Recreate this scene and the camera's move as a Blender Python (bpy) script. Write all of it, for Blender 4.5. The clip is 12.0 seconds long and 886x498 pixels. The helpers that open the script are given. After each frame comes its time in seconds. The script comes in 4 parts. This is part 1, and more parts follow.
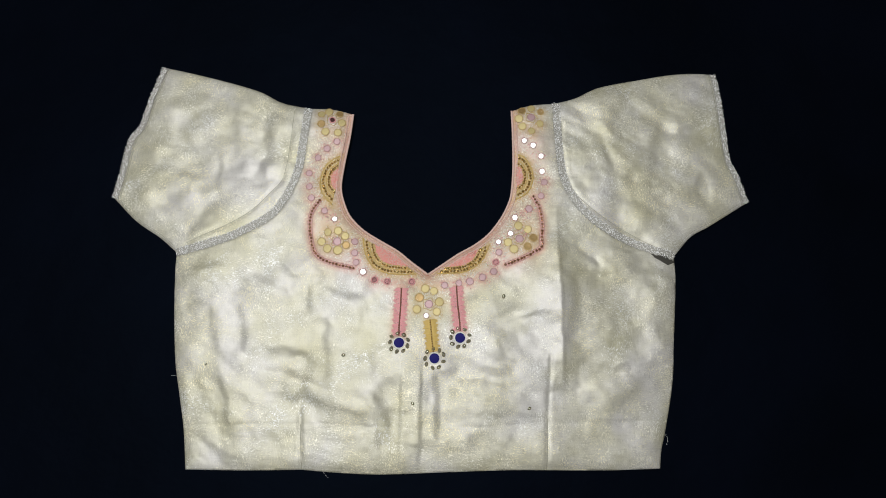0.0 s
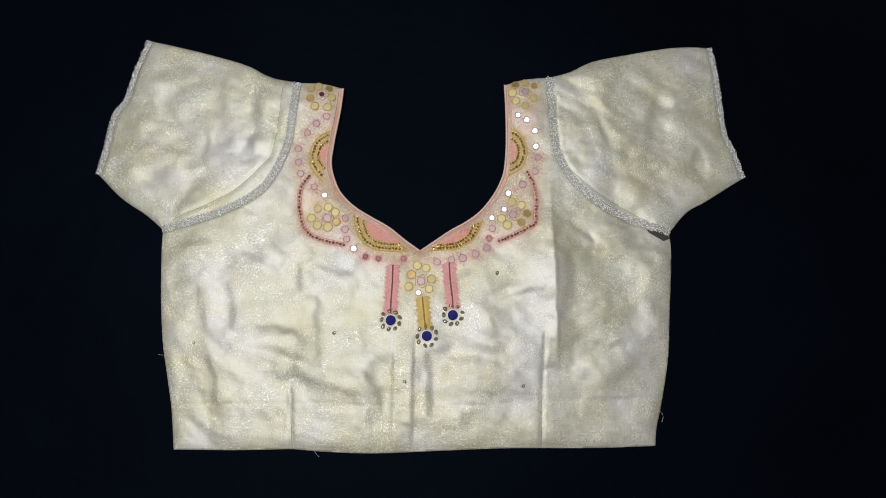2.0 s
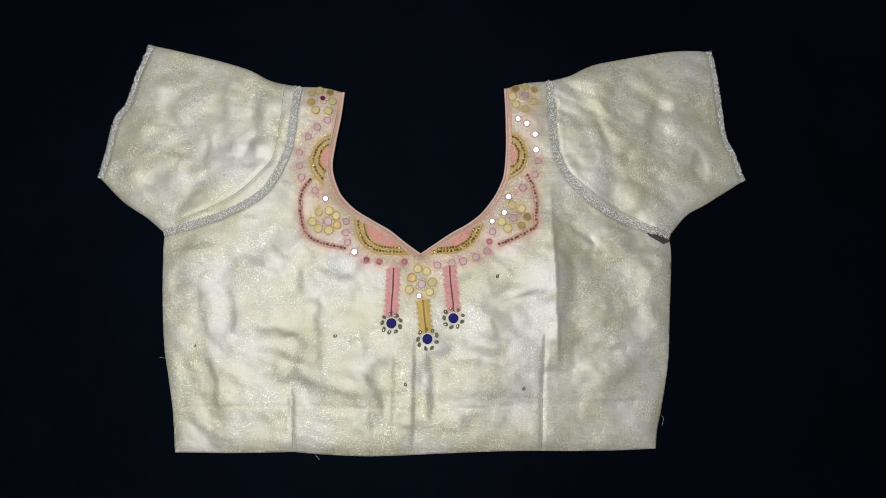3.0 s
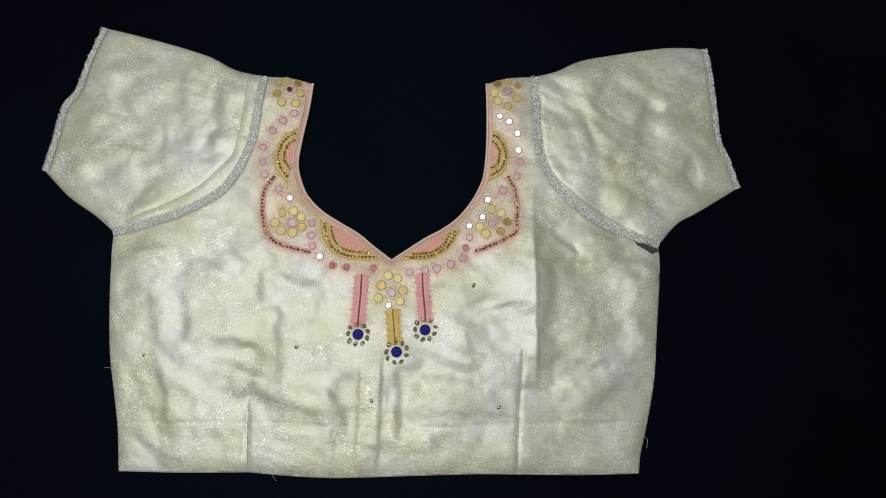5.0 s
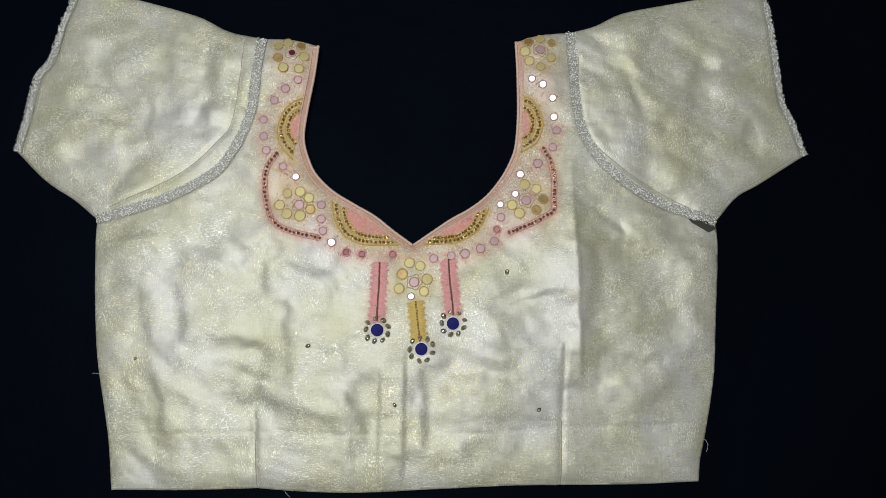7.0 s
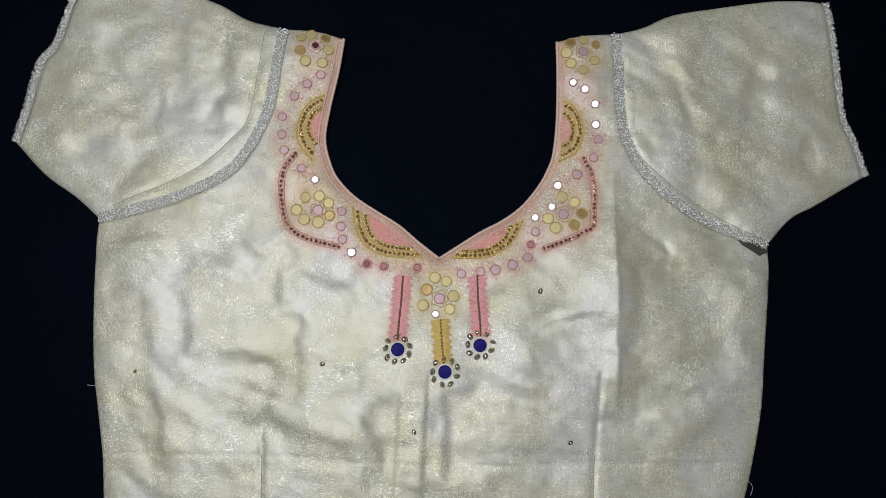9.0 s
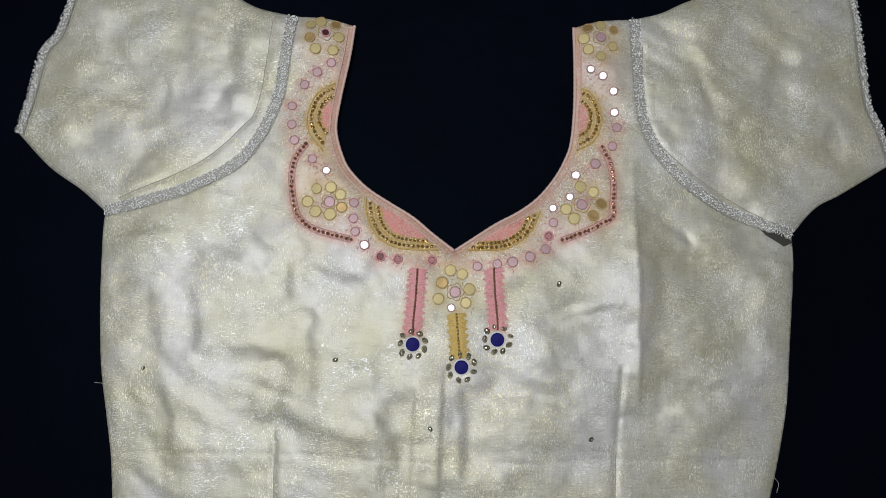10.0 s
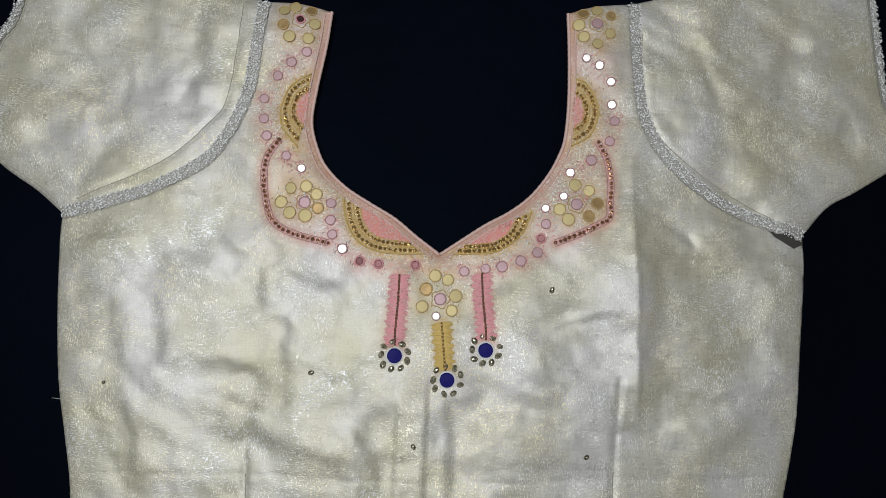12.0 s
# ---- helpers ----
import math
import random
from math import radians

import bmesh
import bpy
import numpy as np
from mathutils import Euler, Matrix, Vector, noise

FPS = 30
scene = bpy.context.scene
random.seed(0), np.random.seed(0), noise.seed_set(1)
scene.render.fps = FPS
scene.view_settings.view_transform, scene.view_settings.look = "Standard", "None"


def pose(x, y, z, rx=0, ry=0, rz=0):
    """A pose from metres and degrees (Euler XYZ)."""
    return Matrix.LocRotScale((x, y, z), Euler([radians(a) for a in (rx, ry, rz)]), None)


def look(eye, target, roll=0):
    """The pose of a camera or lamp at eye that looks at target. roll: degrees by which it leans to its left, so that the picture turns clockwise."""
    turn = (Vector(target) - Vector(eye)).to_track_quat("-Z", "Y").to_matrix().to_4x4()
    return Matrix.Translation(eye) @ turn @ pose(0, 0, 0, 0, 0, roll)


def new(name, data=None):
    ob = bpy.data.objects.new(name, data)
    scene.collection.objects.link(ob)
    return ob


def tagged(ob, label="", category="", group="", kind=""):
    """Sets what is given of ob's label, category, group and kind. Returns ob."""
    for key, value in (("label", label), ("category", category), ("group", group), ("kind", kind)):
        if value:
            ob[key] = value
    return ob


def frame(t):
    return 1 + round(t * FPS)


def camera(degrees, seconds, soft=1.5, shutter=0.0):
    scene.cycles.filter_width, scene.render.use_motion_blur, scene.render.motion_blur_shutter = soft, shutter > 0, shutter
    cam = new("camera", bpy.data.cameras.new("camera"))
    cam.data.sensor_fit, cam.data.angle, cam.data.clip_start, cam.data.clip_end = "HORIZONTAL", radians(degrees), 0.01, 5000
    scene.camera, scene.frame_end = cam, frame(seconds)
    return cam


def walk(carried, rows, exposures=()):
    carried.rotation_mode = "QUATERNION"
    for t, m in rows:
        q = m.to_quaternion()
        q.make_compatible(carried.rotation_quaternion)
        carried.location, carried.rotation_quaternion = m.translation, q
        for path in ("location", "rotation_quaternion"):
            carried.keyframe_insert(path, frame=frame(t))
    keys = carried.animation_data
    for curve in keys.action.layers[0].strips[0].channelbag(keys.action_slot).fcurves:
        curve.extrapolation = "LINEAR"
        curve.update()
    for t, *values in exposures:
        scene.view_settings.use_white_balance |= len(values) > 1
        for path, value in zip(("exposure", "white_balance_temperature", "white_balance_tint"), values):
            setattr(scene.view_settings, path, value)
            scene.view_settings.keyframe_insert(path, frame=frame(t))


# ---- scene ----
cam = camera(76.0, 12.0, soft=0.95)
PATH = [
    (0, (0.0053, -0.0263, 0.5165), (0.0089, 0.0086, 0.3196), 7.2),
    (0.5, (0.0063, -0.0307, 0.5135), (0.0096, 0.0031, 0.3164), 6.7),
    (1, (0.0066, -0.0385, 0.5025), (0.0102, -0.0068, 0.3051), 7.7),
    (1.5, (0.0085, -0.0376, 0.5044), (0.0127, -0.0056, 0.3070), 8.5),
    (2, (0.0085, -0.0387, 0.5051), (0.0138, -0.0065, 0.3078), 10.4),
    (2.5, (0.0095, -0.0392, 0.5059), (0.0145, -0.0066, 0.3086), 9.9),
    (3, (0.0090, -0.0379, 0.5068), (0.0139, -0.0050, 0.3096), 9.5),
    (4.8, (0.0064, -0.0236, 0.4828), (0.0140, 0.0036, 0.2848), 19.2),
    (5, (0.0258, -0.0235, 0.4730), (0.0335, 0.0082, 0.2757), 15.7),
    (5.5, (0.0122, -0.0099, 0.4526), (0.0175, 0.0210, 0.2551), 10.3),
    (6, (0.0041, -0.0119, 0.4356), (0.0109, 0.0153, 0.2375), 15.9),
    (6.5, (-0.0003, -0.0150, 0.4277), (0.0051, 0.0123, 0.2296), 13.0),
    (7, (0.0101, -0.0155, 0.4160), (0.0166, 0.0104, 0.2178), 15.0),
    (7.2, (0.0119, -0.0178, 0.4142), (0.0185, 0.0104, 0.2163), 14.9),
    (9, (-0.0070, -0.0017, 0.3849), (-0.0014, 0.0238, 0.1867), 15.4),
    (9.5, (-0.0121, -0.0052, 0.3785), (-0.0065, 0.0203, 0.1803), 15.4),
    (10, (-0.0158, -0.0045, 0.3736), (-0.0106, 0.0202, 0.1752), 14.6),
    (10.5, (-0.0158, -0.0033, 0.3700), (-0.0105, 0.0206, 0.1715), 15.5),
    (11, (-0.0138, 0.0012, 0.3677), (-0.0082, 0.0257, 0.1693), 15.5),
    (11.5, (-0.0063, 0.0016, 0.3606), (-0.0001, 0.0250, 0.1621), 17.2),
    (12, (-0.0061, 0.0056, 0.3484), (-0.0006, 0.0279, 0.1497), 16.4),
]
EXPOSURES = [(0, 0.19, 6500, 10), (3, 0.16, 6500, 10), (5, 0.12, 6450, 5), (7, 0.08, 6450, 5), (9, -0.02, 6250, 10), (12, -0.05, 6200, 11)]
walk(cam, [(t, look(eye, target, roll)) for t, eye, target, roll in PATH], EXPOSURES)

# ---- world, light, exposure ----
world = bpy.data.worlds.new("world")
scene.world = world
world.use_nodes = True
world.node_tree.nodes["Background"].inputs[0].default_value = (0.5, 0.55, 0.62, 1)
world.node_tree.nodes["Background"].inputs[1].default_value = 0.02

# unseen area light halfway up the room, placed to suit the cloth's sheen
LAMP = (-0.22, 0.08, 1.35)


def area_lamp(name, place, target, size, size_y, power, color):
    data = bpy.data.lights.new(name, "AREA")
    data.shape, data.size, data.size_y = "RECTANGLE", size, size_y
    data.energy, data.color = power, color
    ob = new(name, data)
    ob.matrix_world = look(place, target)
    return ob


area_lamp("unseen_lamp", LAMP, (0, 0, 0), 1.35, 0.8, 13.7, (0.98, 0.99, 0.985))


# ---- materials ----
class Nodes:
    """A small builder for node materials."""

    def __init__(self, name):
        self.mat = bpy.data.materials.new(name)
        self.mat.use_nodes = True
        self.tree = self.mat.node_tree
        self.bsdf = self.tree.nodes["Principled BSDF"]

    def add(self, kind, **sets):
        node = self.tree.nodes.new(kind)
        for key, value in sets.items():
            if key in node.inputs:
                node.inputs[key].default_value = value
        return node

    def join(self, a, out, b, into):
        self.tree.links.new(a.outputs[out], b.inputs[into])

    def coords(self, scale=(1, 1, 1), turn=0.0):
        tex = self.add("ShaderNodeTexCoord")
        mapping = self.add("ShaderNodeMapping")
        mapping.inputs["Scale"].default_value = scale
        mapping.inputs["Rotation"].default_value = (0, 0, turn)
        self.join(tex, "Object", mapping, "Vector")
        return mapping

    def noise(self, scale, detail=3.0, rough=0.55, stretch=(1, 1, 1), turn=0.0):
        node = self.add("ShaderNodeTexNoise")
        node.inputs["Scale"].default_value = scale
        node.inputs["Detail"].default_value = detail
        node.inputs["Roughness"].default_value = rough
        self.join(self.coords(stretch, turn), "Vector", node, "Vector")
        return node

    def ramp(self, source, out, stops):
        node = self.add("ShaderNodeValToRGB")
        band = node.color_ramp
        band.elements[0].position, band.elements[0].color = stops[0]
        band.elements[1].position, band.elements[1].color = stops[-1]
        for place, color in stops[1:-1]:
            band.elements.new(place).color = color
        self.join(source, out, node, "Fac")
        return node

    def mix(self, fac, a, b):
        node = self.tree.nodes.new("ShaderNodeMix")
        node.data_type = "RGBA"
        for value, slot in ((fac, 0), (a, 6), (b, 7)):
            if isinstance(value, tuple) and isinstance(value[0], bpy.types.Node):
                self.tree.links.new(value[0].outputs[value[1]], node.inputs[slot])
            else:
                node.inputs[slot].default_value = value
        return node

    def math(self, op, a, b):
        node = self.tree.nodes.new("ShaderNodeMath")
        node.operation = op
        for value, slot in ((a, 0), (b, 1)):
            if isinstance(value, tuple):
                self.tree.links.new(value[0].outputs[value[1]], node.inputs[slot])
            else:
                node.inputs[slot].default_value = value
        return node

    def bump(self, source, out, strength, distance, before=None):
        node = self.add("ShaderNodeBump")
        node.inputs["Strength"].default_value = strength
        node.inputs["Distance"].default_value = distance
        self.join(source, out, node, "Height")
        if before:
            self.join(before, "Normal", node, "Normal")
        return node

    def attribute(self, name):
        node = self.add("ShaderNodeAttribute")
        node.attribute_name = name
        return node


def grey(v):
    return (v, v, v, 1)


def tissue_fabric():
    """Off-white tissue silk woven with fine gold and silver metal threads, tinted where the embroidery was dyed."""
    n = Nodes("tissue_fabric")
    # olive to silver-white clouds in the colour imitate shade and sheen on folds
    patches = n.noise(14, 4, 0.6)
    tone = n.ramp(patches, "Fac", [(0.36, (0.56, 0.535, 0.39, 1)), (0.5, (0.625, 0.605, 0.505, 1)), (0.62, (0.665, 0.645, 0.61, 1))])
    slub_x = n.noise(520, 4, 0.65, (0.2, 1.6, 1))
    slub_y = n.noise(480, 4, 0.65, (1.6, 0.2, 1))
    weave = n.math("ADD", (slub_x, "Fac"), (slub_y, "Fac"))
    threads = n.ramp(weave, "Value", [(0.72, grey(0.88)), (1.24, grey(1.08))])
    dust = n.noise(2600, 2, 0.6)
    speck = n.ramp(dust, "Fac", [(0.3, grey(0.84)), (0.68, grey(1.1))])
    woven = n.tree.nodes.new("ShaderNodeMix")
    woven.data_type, woven.blend_type = "RGBA", "MULTIPLY"
    woven.inputs[0].default_value = 1.0
    n.tree.links.new(tone.outputs[0], woven.inputs[6])
    n.tree.links.new(threads.outputs[0], woven.inputs[7])
    grainy = n.tree.nodes.new("ShaderNodeMix")
    grainy.data_type, grainy.blend_type = "RGBA", "MULTIPLY"
    grainy.inputs[0].default_value = 1.0
    n.tree.links.new(woven.outputs[2], grainy.inputs[6])
    n.tree.links.new(speck.outputs[0], grainy.inputs[7])
    # dye, broken up by a fine noise
    blot = n.noise(420, 3, 0.6)
    blot_fac = n.ramp(blot, "Fac", [(0.3, grey(0.55)), (0.7, grey(1.0))])
    pink = n.math("MULTIPLY", (n.attribute("pink"), "Fac"), (blot_fac, "Color"))
    gold = n.math("MULTIPLY", (n.attribute("gold"), "Fac"), (blot_fac, "Color"))
    dyed = n.mix((pink, "Value"), (grainy, 2), (0.67, 0.27, 0.18, 1))
    dyed = n.mix((gold, "Value"), (dyed, 2), (0.60, 0.40, 0.12, 1))
    # metal threads, their short glints painted as bright base colour, in clouds, along both ways of the weave
    glints = []
    for stretch, mask_scale, shift in (((1.0, 0.30, 1.0), 31, 0.3), ((0.26, 1.0, 1.0), 24, 1.1)):
        dash = n.noise(1700, 1, 0.5, stretch)
        cloud = n.noise(mask_scale, 5, 0.72, (1, 1, 1), shift)
        spot = n.ramp(dash, "Fac", [(0.555, grey(0.0)), (0.62, grey(1.0))])
        mask = n.ramp(cloud, "Fac", [(0.46, grey(0.05)), (0.58, grey(1.0))])
        glints.append(n.math("MULTIPLY", (spot, "Color"), (mask, "Color")))
    fleck = n.math("MAXIMUM", (glints[0], "Value"), (glints[1], "Value"))
    stain = n.math("MAXIMUM", (pink, "Value"), (gold, "Value"))
    bare = n.math("MULTIPLY_ADD", (stain, "Value"), -0.9)
    bare.inputs[2].default_value = 1.0
    bare_fleck = n.math("MULTIPLY", (fleck, "Value"), (bare, "Value"))
    glint_tone = n.ramp(n.noise(19, 3, 0.6, (1, 1, 1), 0.7), "Fac", [(0.40, (0.98, 0.98, 0.95, 1)), (0.58, (0.98, 0.91, 0.66, 1))])
    bright = n.mix((bare_fleck, "Value"), (dyed, 2), (glint_tone, "Color"))
    n.join(bright, 2, n.bsdf, "Base Color")
    metal = n.math("MULTIPLY_ADD", (fleck, "Value"), 0.12)
    metal.inputs[2].default_value = 0.335
    shiny = n.math("MULTIPLY", (metal, "Value"), (bare, "Value"))
    n.join(shiny, "Value", n.bsdf, "Metallic")
    gloss = n.ramp(weave, "Value", [(0.7, grey(0.38)), (1.3, grey(0.475))])
    n.join(gloss, "Color", n.bsdf, "Roughness")
    swell = n.noise(30, 2, 0.5, (1.0, 0.8, 1.0), 0.5)
    ridge = n.math("ABSOLUTE", (n.math("SUBTRACT", (swell, "Fac"), 0.5), "Value"), 0.0)
    creased = n.bump(ridge, "Value", 0.3, 0.003)
    crinkle = n.noise(90, 5, 0.68, (0.45, 1.5, 1.0), 0.06)
    crumple = n.bump(crinkle, "Fac", 0.3, 0.0006, creased)
    upright = n.bump(n.noise(80, 4, 0.65, (1.6, 0.4, 1.0), -0.04), "Fac", 0.18, 0.0006, crumple)
    grain = n.bump(weave, "Value", 0.2, 0.0003, upright)
    glint = n.bump(fleck, "Value", 0.4, 0.0003, grain)
    n.join(glint, "Normal", n.bsdf, "Normal")
    return n.mat


def simple(name, color, rough, metal=0.0, vary=0.25, scale=300, bump=0.0, coat=0.0):
    """A plain surface with grain at two scales and a shade that differs from piece to piece."""
    n = Nodes(name)
    fine = n.noise(scale, 4, 0.6)
    broad = n.noise(scale * 0.12, 2, 0.5)
    both = n.math("ADD", (fine, "Fac"), (broad, "Fac"))
    info = n.add("ShaderNodeObjectInfo")
    half = n.math("MULTIPLY", (info, "Random"), 0.5)
    total = n.math("ADD", (both, "Value"), (half, "Value"))
    low = tuple(c * (1 - vary) for c in color) + (1,)
    high = tuple(min(1.0, c * (1 + vary)) for c in color) + (1,)
    shade = n.ramp(total, "Value", [(0.7, low), (1.0, high)])
    shade.color_ramp.elements[0].position = 0.55
    n.join(shade, "Color", n.bsdf, "Base Color")
    n.bsdf.inputs["Roughness"].default_value = rough
    n.bsdf.inputs["Metallic"].default_value = metal
    n.bsdf.inputs["Coat Weight"].default_value = coat
    if bump:
        n.join(n.bump(fine, "Fac", bump, 0.0005), "Normal", n.bsdf, "Normal")
    return n.mat


def dark_cloth_material():
    n = Nodes("navy_cloth")
    fold = n.noise(5, 3, 0.6)
    shade = n.ramp(fold, "Fac", [(0.35, (0.0008, 0.0014, 0.0030, 1)), (0.65, (0.0013, 0.0022, 0.0052, 1))])
    n.join(shade, "Color", n.bsdf, "Base Color")
    n.bsdf.inputs["Roughness"].default_value = 0.6
    n.bsdf.inputs["Specular IOR Level"].default_value = 0.05
    n.bsdf.inputs["Specular Tint"].default_value = (0.4, 0.6, 1.0, 1)
    soft = n.bump(n.noise(22, 4, 0.6), "Fac", 0.4, 0.004)
    n.join(n.bump(n.noise(1500, 2, 0.5), "Fac", 0.3, 0.0003, soft), "Normal", n.bsdf, "Normal")
    return n.mat


FABRIC = tissue_fabric()
LINING = simple("lining", (0.50, 0.49, 0.42), 0.7, 0.0, 0.12, 500, 0.2)
NAVY = dark_cloth_material()
PLASTER = simple("wall_plaster", (0.42, 0.42, 0.40), 0.85, 0.0, 0.06, 20, 0.1)
# ochre chosen to warm the light that an unseen wall throws back
BOUNCE_PLASTER = simple("bounce_wall_ochre", (0.52, 0.44, 0.24), 0.85, 0.0, 0.06, 20, 0.1)
FLOORING = simple("floor_cement", (0.22, 0.21, 0.20), 0.6, 0.0, 0.15, 15, 0.1)
# lace glints lie in near-white bits; the braid is darkened for the gaps
ZARI = simple("silver_zari", (0.99, 0.98, 0.96), 0.3, 0.15, 0.03, 900, 0.4)
ZARI_BASE = simple("silver_braid", (0.31, 0.30, 0.27), 0.5, 0.25, 0.5, 1200, 0.6)
PIPING = simple("piping_satin", (0.66, 0.47, 0.41), 0.55, 0.05, 0.25, 900, 0.4)
PINK_THREAD = simple("pink_thread", (0.62, 0.29, 0.30), 0.6, 0.05, 0.35, 900, 0.5)
MAUVE_THREAD = simple("mauve_thread", (0.40, 0.22, 0.22), 0.6, 0.0, 0.3, 900, 0.5)
CORAL_THREAD = simple("coral_thread", (0.62, 0.27, 0.23), 0.6, 0.05, 0.45, 900, 0.9)
OCHRE_THREAD = simple("ochre_thread", (0.46, 0.33, 0.14), 0.55, 0.1, 0.3, 900, 0.5)
ZARI_GROUND = simple("zari_ground", (0.47, 0.35, 0.17), 0.5, 0.2, 0.4, 1300, 0.8)
# light metal tones for loose facets that imitate bead glints
GOLD_GLINT = simple("gold_glint", (0.85, 0.64, 0.28), 0.28, 0.7, 0.1, 900)
COPPER_GLINT = simple("copper_glint", (0.80, 0.52, 0.36), 0.28, 0.7, 0.1, 900)
YELLOW_THREAD = simple("yellow_thread", (0.52, 0.37, 0.11), 0.5, 0.15, 0.3, 900, 0.5)
ROSE_THREAD = simple("rose_thread", (0.55, 0.33, 0.31), 0.6, 0.05, 0.35, 1100, 0.7)
BROWN_THREAD = simple("brown_thread", (0.17, 0.09, 0.06), 0.6, 0.0, 0.3, 900, 0.5)
SEAM_THREAD = simple("seam_thread", (0.30, 0.29, 0.23), 0.7, 0.0, 0.25, 900, 0.4)
# near black, so that the underarm shade lies in the colour
SHADE_CLOTH = simple("underarm_shade", (0.045, 0.042, 0.035), 0.8, 0.0, 0.3, 700, 0.3)
WHITE_THREAD = simple("white_thread", (0.72, 0.72, 0.68), 0.7, 0.0, 0.1, 900, 0.3)
GOLD_BEAD = simple("gold_bead", (0.60, 0.40, 0.14), 0.2, 0.85, 0.6, 700)
COPPER_BEAD = simple("copper_bead", (0.52, 0.29, 0.18), 0.2, 0.85, 0.6, 700)
SILVER_BEAD = simple("silver_bead", (0.80, 0.76, 0.60), 0.25, 0.9, 0.4, 700)
OLIVE_METAL = simple("olive_metal", (0.16, 0.14, 0.08), 0.3, 0.8, 0.3, 900)
GOLD_SEQUIN = simple("gold_sequin", (0.51, 0.42, 0.20), 0.5, 0.3, 0.3, 500, 0.15)
BRONZE_SEQUIN = simple("bronze_sequin", (0.36, 0.24, 0.10), 0.4, 0.45, 0.3, 500, 0.15)
PINK_SEQUIN = simple("pink_sequin", (0.47, 0.32, 0.33), 0.5, 0.3, 0.28, 500, 0.15)
DARK_SEQUIN = simple("dark_sequin", (0.12, 0.05, 0.05), 0.25, 0.6, 0.3, 500)
MIRROR = simple("mirror_sequin", (0.88, 0.84, 0.80), 0.42, 1.0, 0.04, 300)
BLUE_STONE = simple("blue_stone", (0.006, 0.004, 0.12), 0.5, 0.0, 0.3, 400, 0.2, 0.0)
BLUE_STONE.node_tree.nodes["Principled BSDF"].inputs["Specular IOR Level"].default_value = 0.15

# ---- building helpers ----
MM = 0.001
rng = np.random.default_rng(7)


def part(name, data, parent, label=""):
    ob = new(name, data)
    ob.parent = parent
    return tagged(ob, label) if label else ob


def mesh(name, verts, faces, material, smooth=True):
    """Mesh data from places in millimetres."""
    data = bpy.data.meshes.new(name)
    data.from_pydata([tuple(v) for v in np.asarray(verts, float) * MM], [], [tuple(int(i) for i in f) for f in faces])
    data.materials.append(material)
    data.polygons.foreach_set("use_smooth", [smooth] * len(data.polygons))
    data.update()
    return data


def curve(points, step=2.0):
    """A smooth line through the points, with a point about every step millimetres."""
    p = np.asarray(points, float)
    ext = np.vstack([2 * p[0] - p[1], p, 2 * p[-1] - p[-2]])
    out = []
    for i in range(len(p) - 1):
        a, b, c, d = ext[i:i + 4]
        count = max(2, int(np.linalg.norm(c - b) / step))
        for t in np.arange(count) / count:
            out.append(0.5 * (2 * b + (c - a) * t + (2 * a - 5 * b + 4 * c - d) * t * t + (3 * b - a - 3 * c + d) * t ** 3))
    out.append(p[-1])
    return np.array(out)


def evenly(line, gap):
    """Points at even gaps along a line, and the directions there."""
    seg = np.linalg.norm(np.diff(line, axis=0), axis=1)
    run = np.concatenate([[0], np.cumsum(seg)])
    count = max(2, int(round(run[-1] / gap)) + 1)
    s = np.linspace(0, run[-1], count)
    pts = np.stack([np.interp(s, run, line[:, k]) for k in range(line.shape[1])], 1)
    way = np.gradient(pts, axis=0)
    way /= np.linalg.norm(way, axis=1)[:, None] + 1e-9
    return pts, way


def sideways(line, offset):
    """The line moved to its left by offset."""
    way = np.gradient(line, axis=0)
    way /= np.linalg.norm(way, axis=1)[:, None] + 1e-9
    return line + offset * np.stack([-way[:, 1], way[:, 0]], 1)


def distance(pts, line, nearest=False):
    """How far each point lies from a line, and the nearest place on it."""
    best = np.full(len(pts), 1e9)
    foot = np.zeros_like(pts)
    for a, b in zip(line[:-1], line[1:]):
        ab = b - a
        t = np.clip(((pts - a) @ ab) / (ab @ ab + 1e-12), 0, 1)
        q = a + t[:, None] * ab
        d = np.hypot(*(pts - q).T)
        m = d < best
        best[m], foot[m] = d[m], q[m]
    return (best, foot) if nearest else best


def inside(pts, loop):
    x, y = pts.T
    hit = np.zeros(len(pts), bool)
    for (x0, y0), (x1, y1) in zip(loop, np.roll(loop, -1, 0)):
        if y0 != y1:
            hit ^= ((y0 > y) != (y1 > y)) & (x < (x1 - x0) * (y - y0) / (y1 - y0) + x0)
    return hit


# ---- the cut of the blouse, in millimetres ----
NECK_L = curve([(-74.0, 193.6), (-76.2, 169.1), (-80.3, 140.8), (-81.8, 119.1), (-76.0, 100.1), (-69.3, 89.7), (-57.8, 79.3), (-42.4, 70.2), (-27.0, 61.6), (-13.4, 51.1), (1.5, 40.6)])
NECK_R = curve([(1.5, 40.6), (14.5, 49.9), (29.0, 60.1), (43.8, 68.9), (56.7, 79.5), (67.7, 94.0), (74.2, 106.8), (77.8, 118.8), (79.6, 142.7), (79.3, 175.0), (78.0, 201.6)])
SHOULDER_R = curve([(78.0, 201.6), (96.1, 207.7), (120.7, 210.8)])
ARMHOLE_R = curve([(120.7, 210.8), (122.9, 166.2), (127.8, 132.9), (143.4, 106.0), (169.3, 85.1), (200.4, 71.1), (229.0, 62.8)])
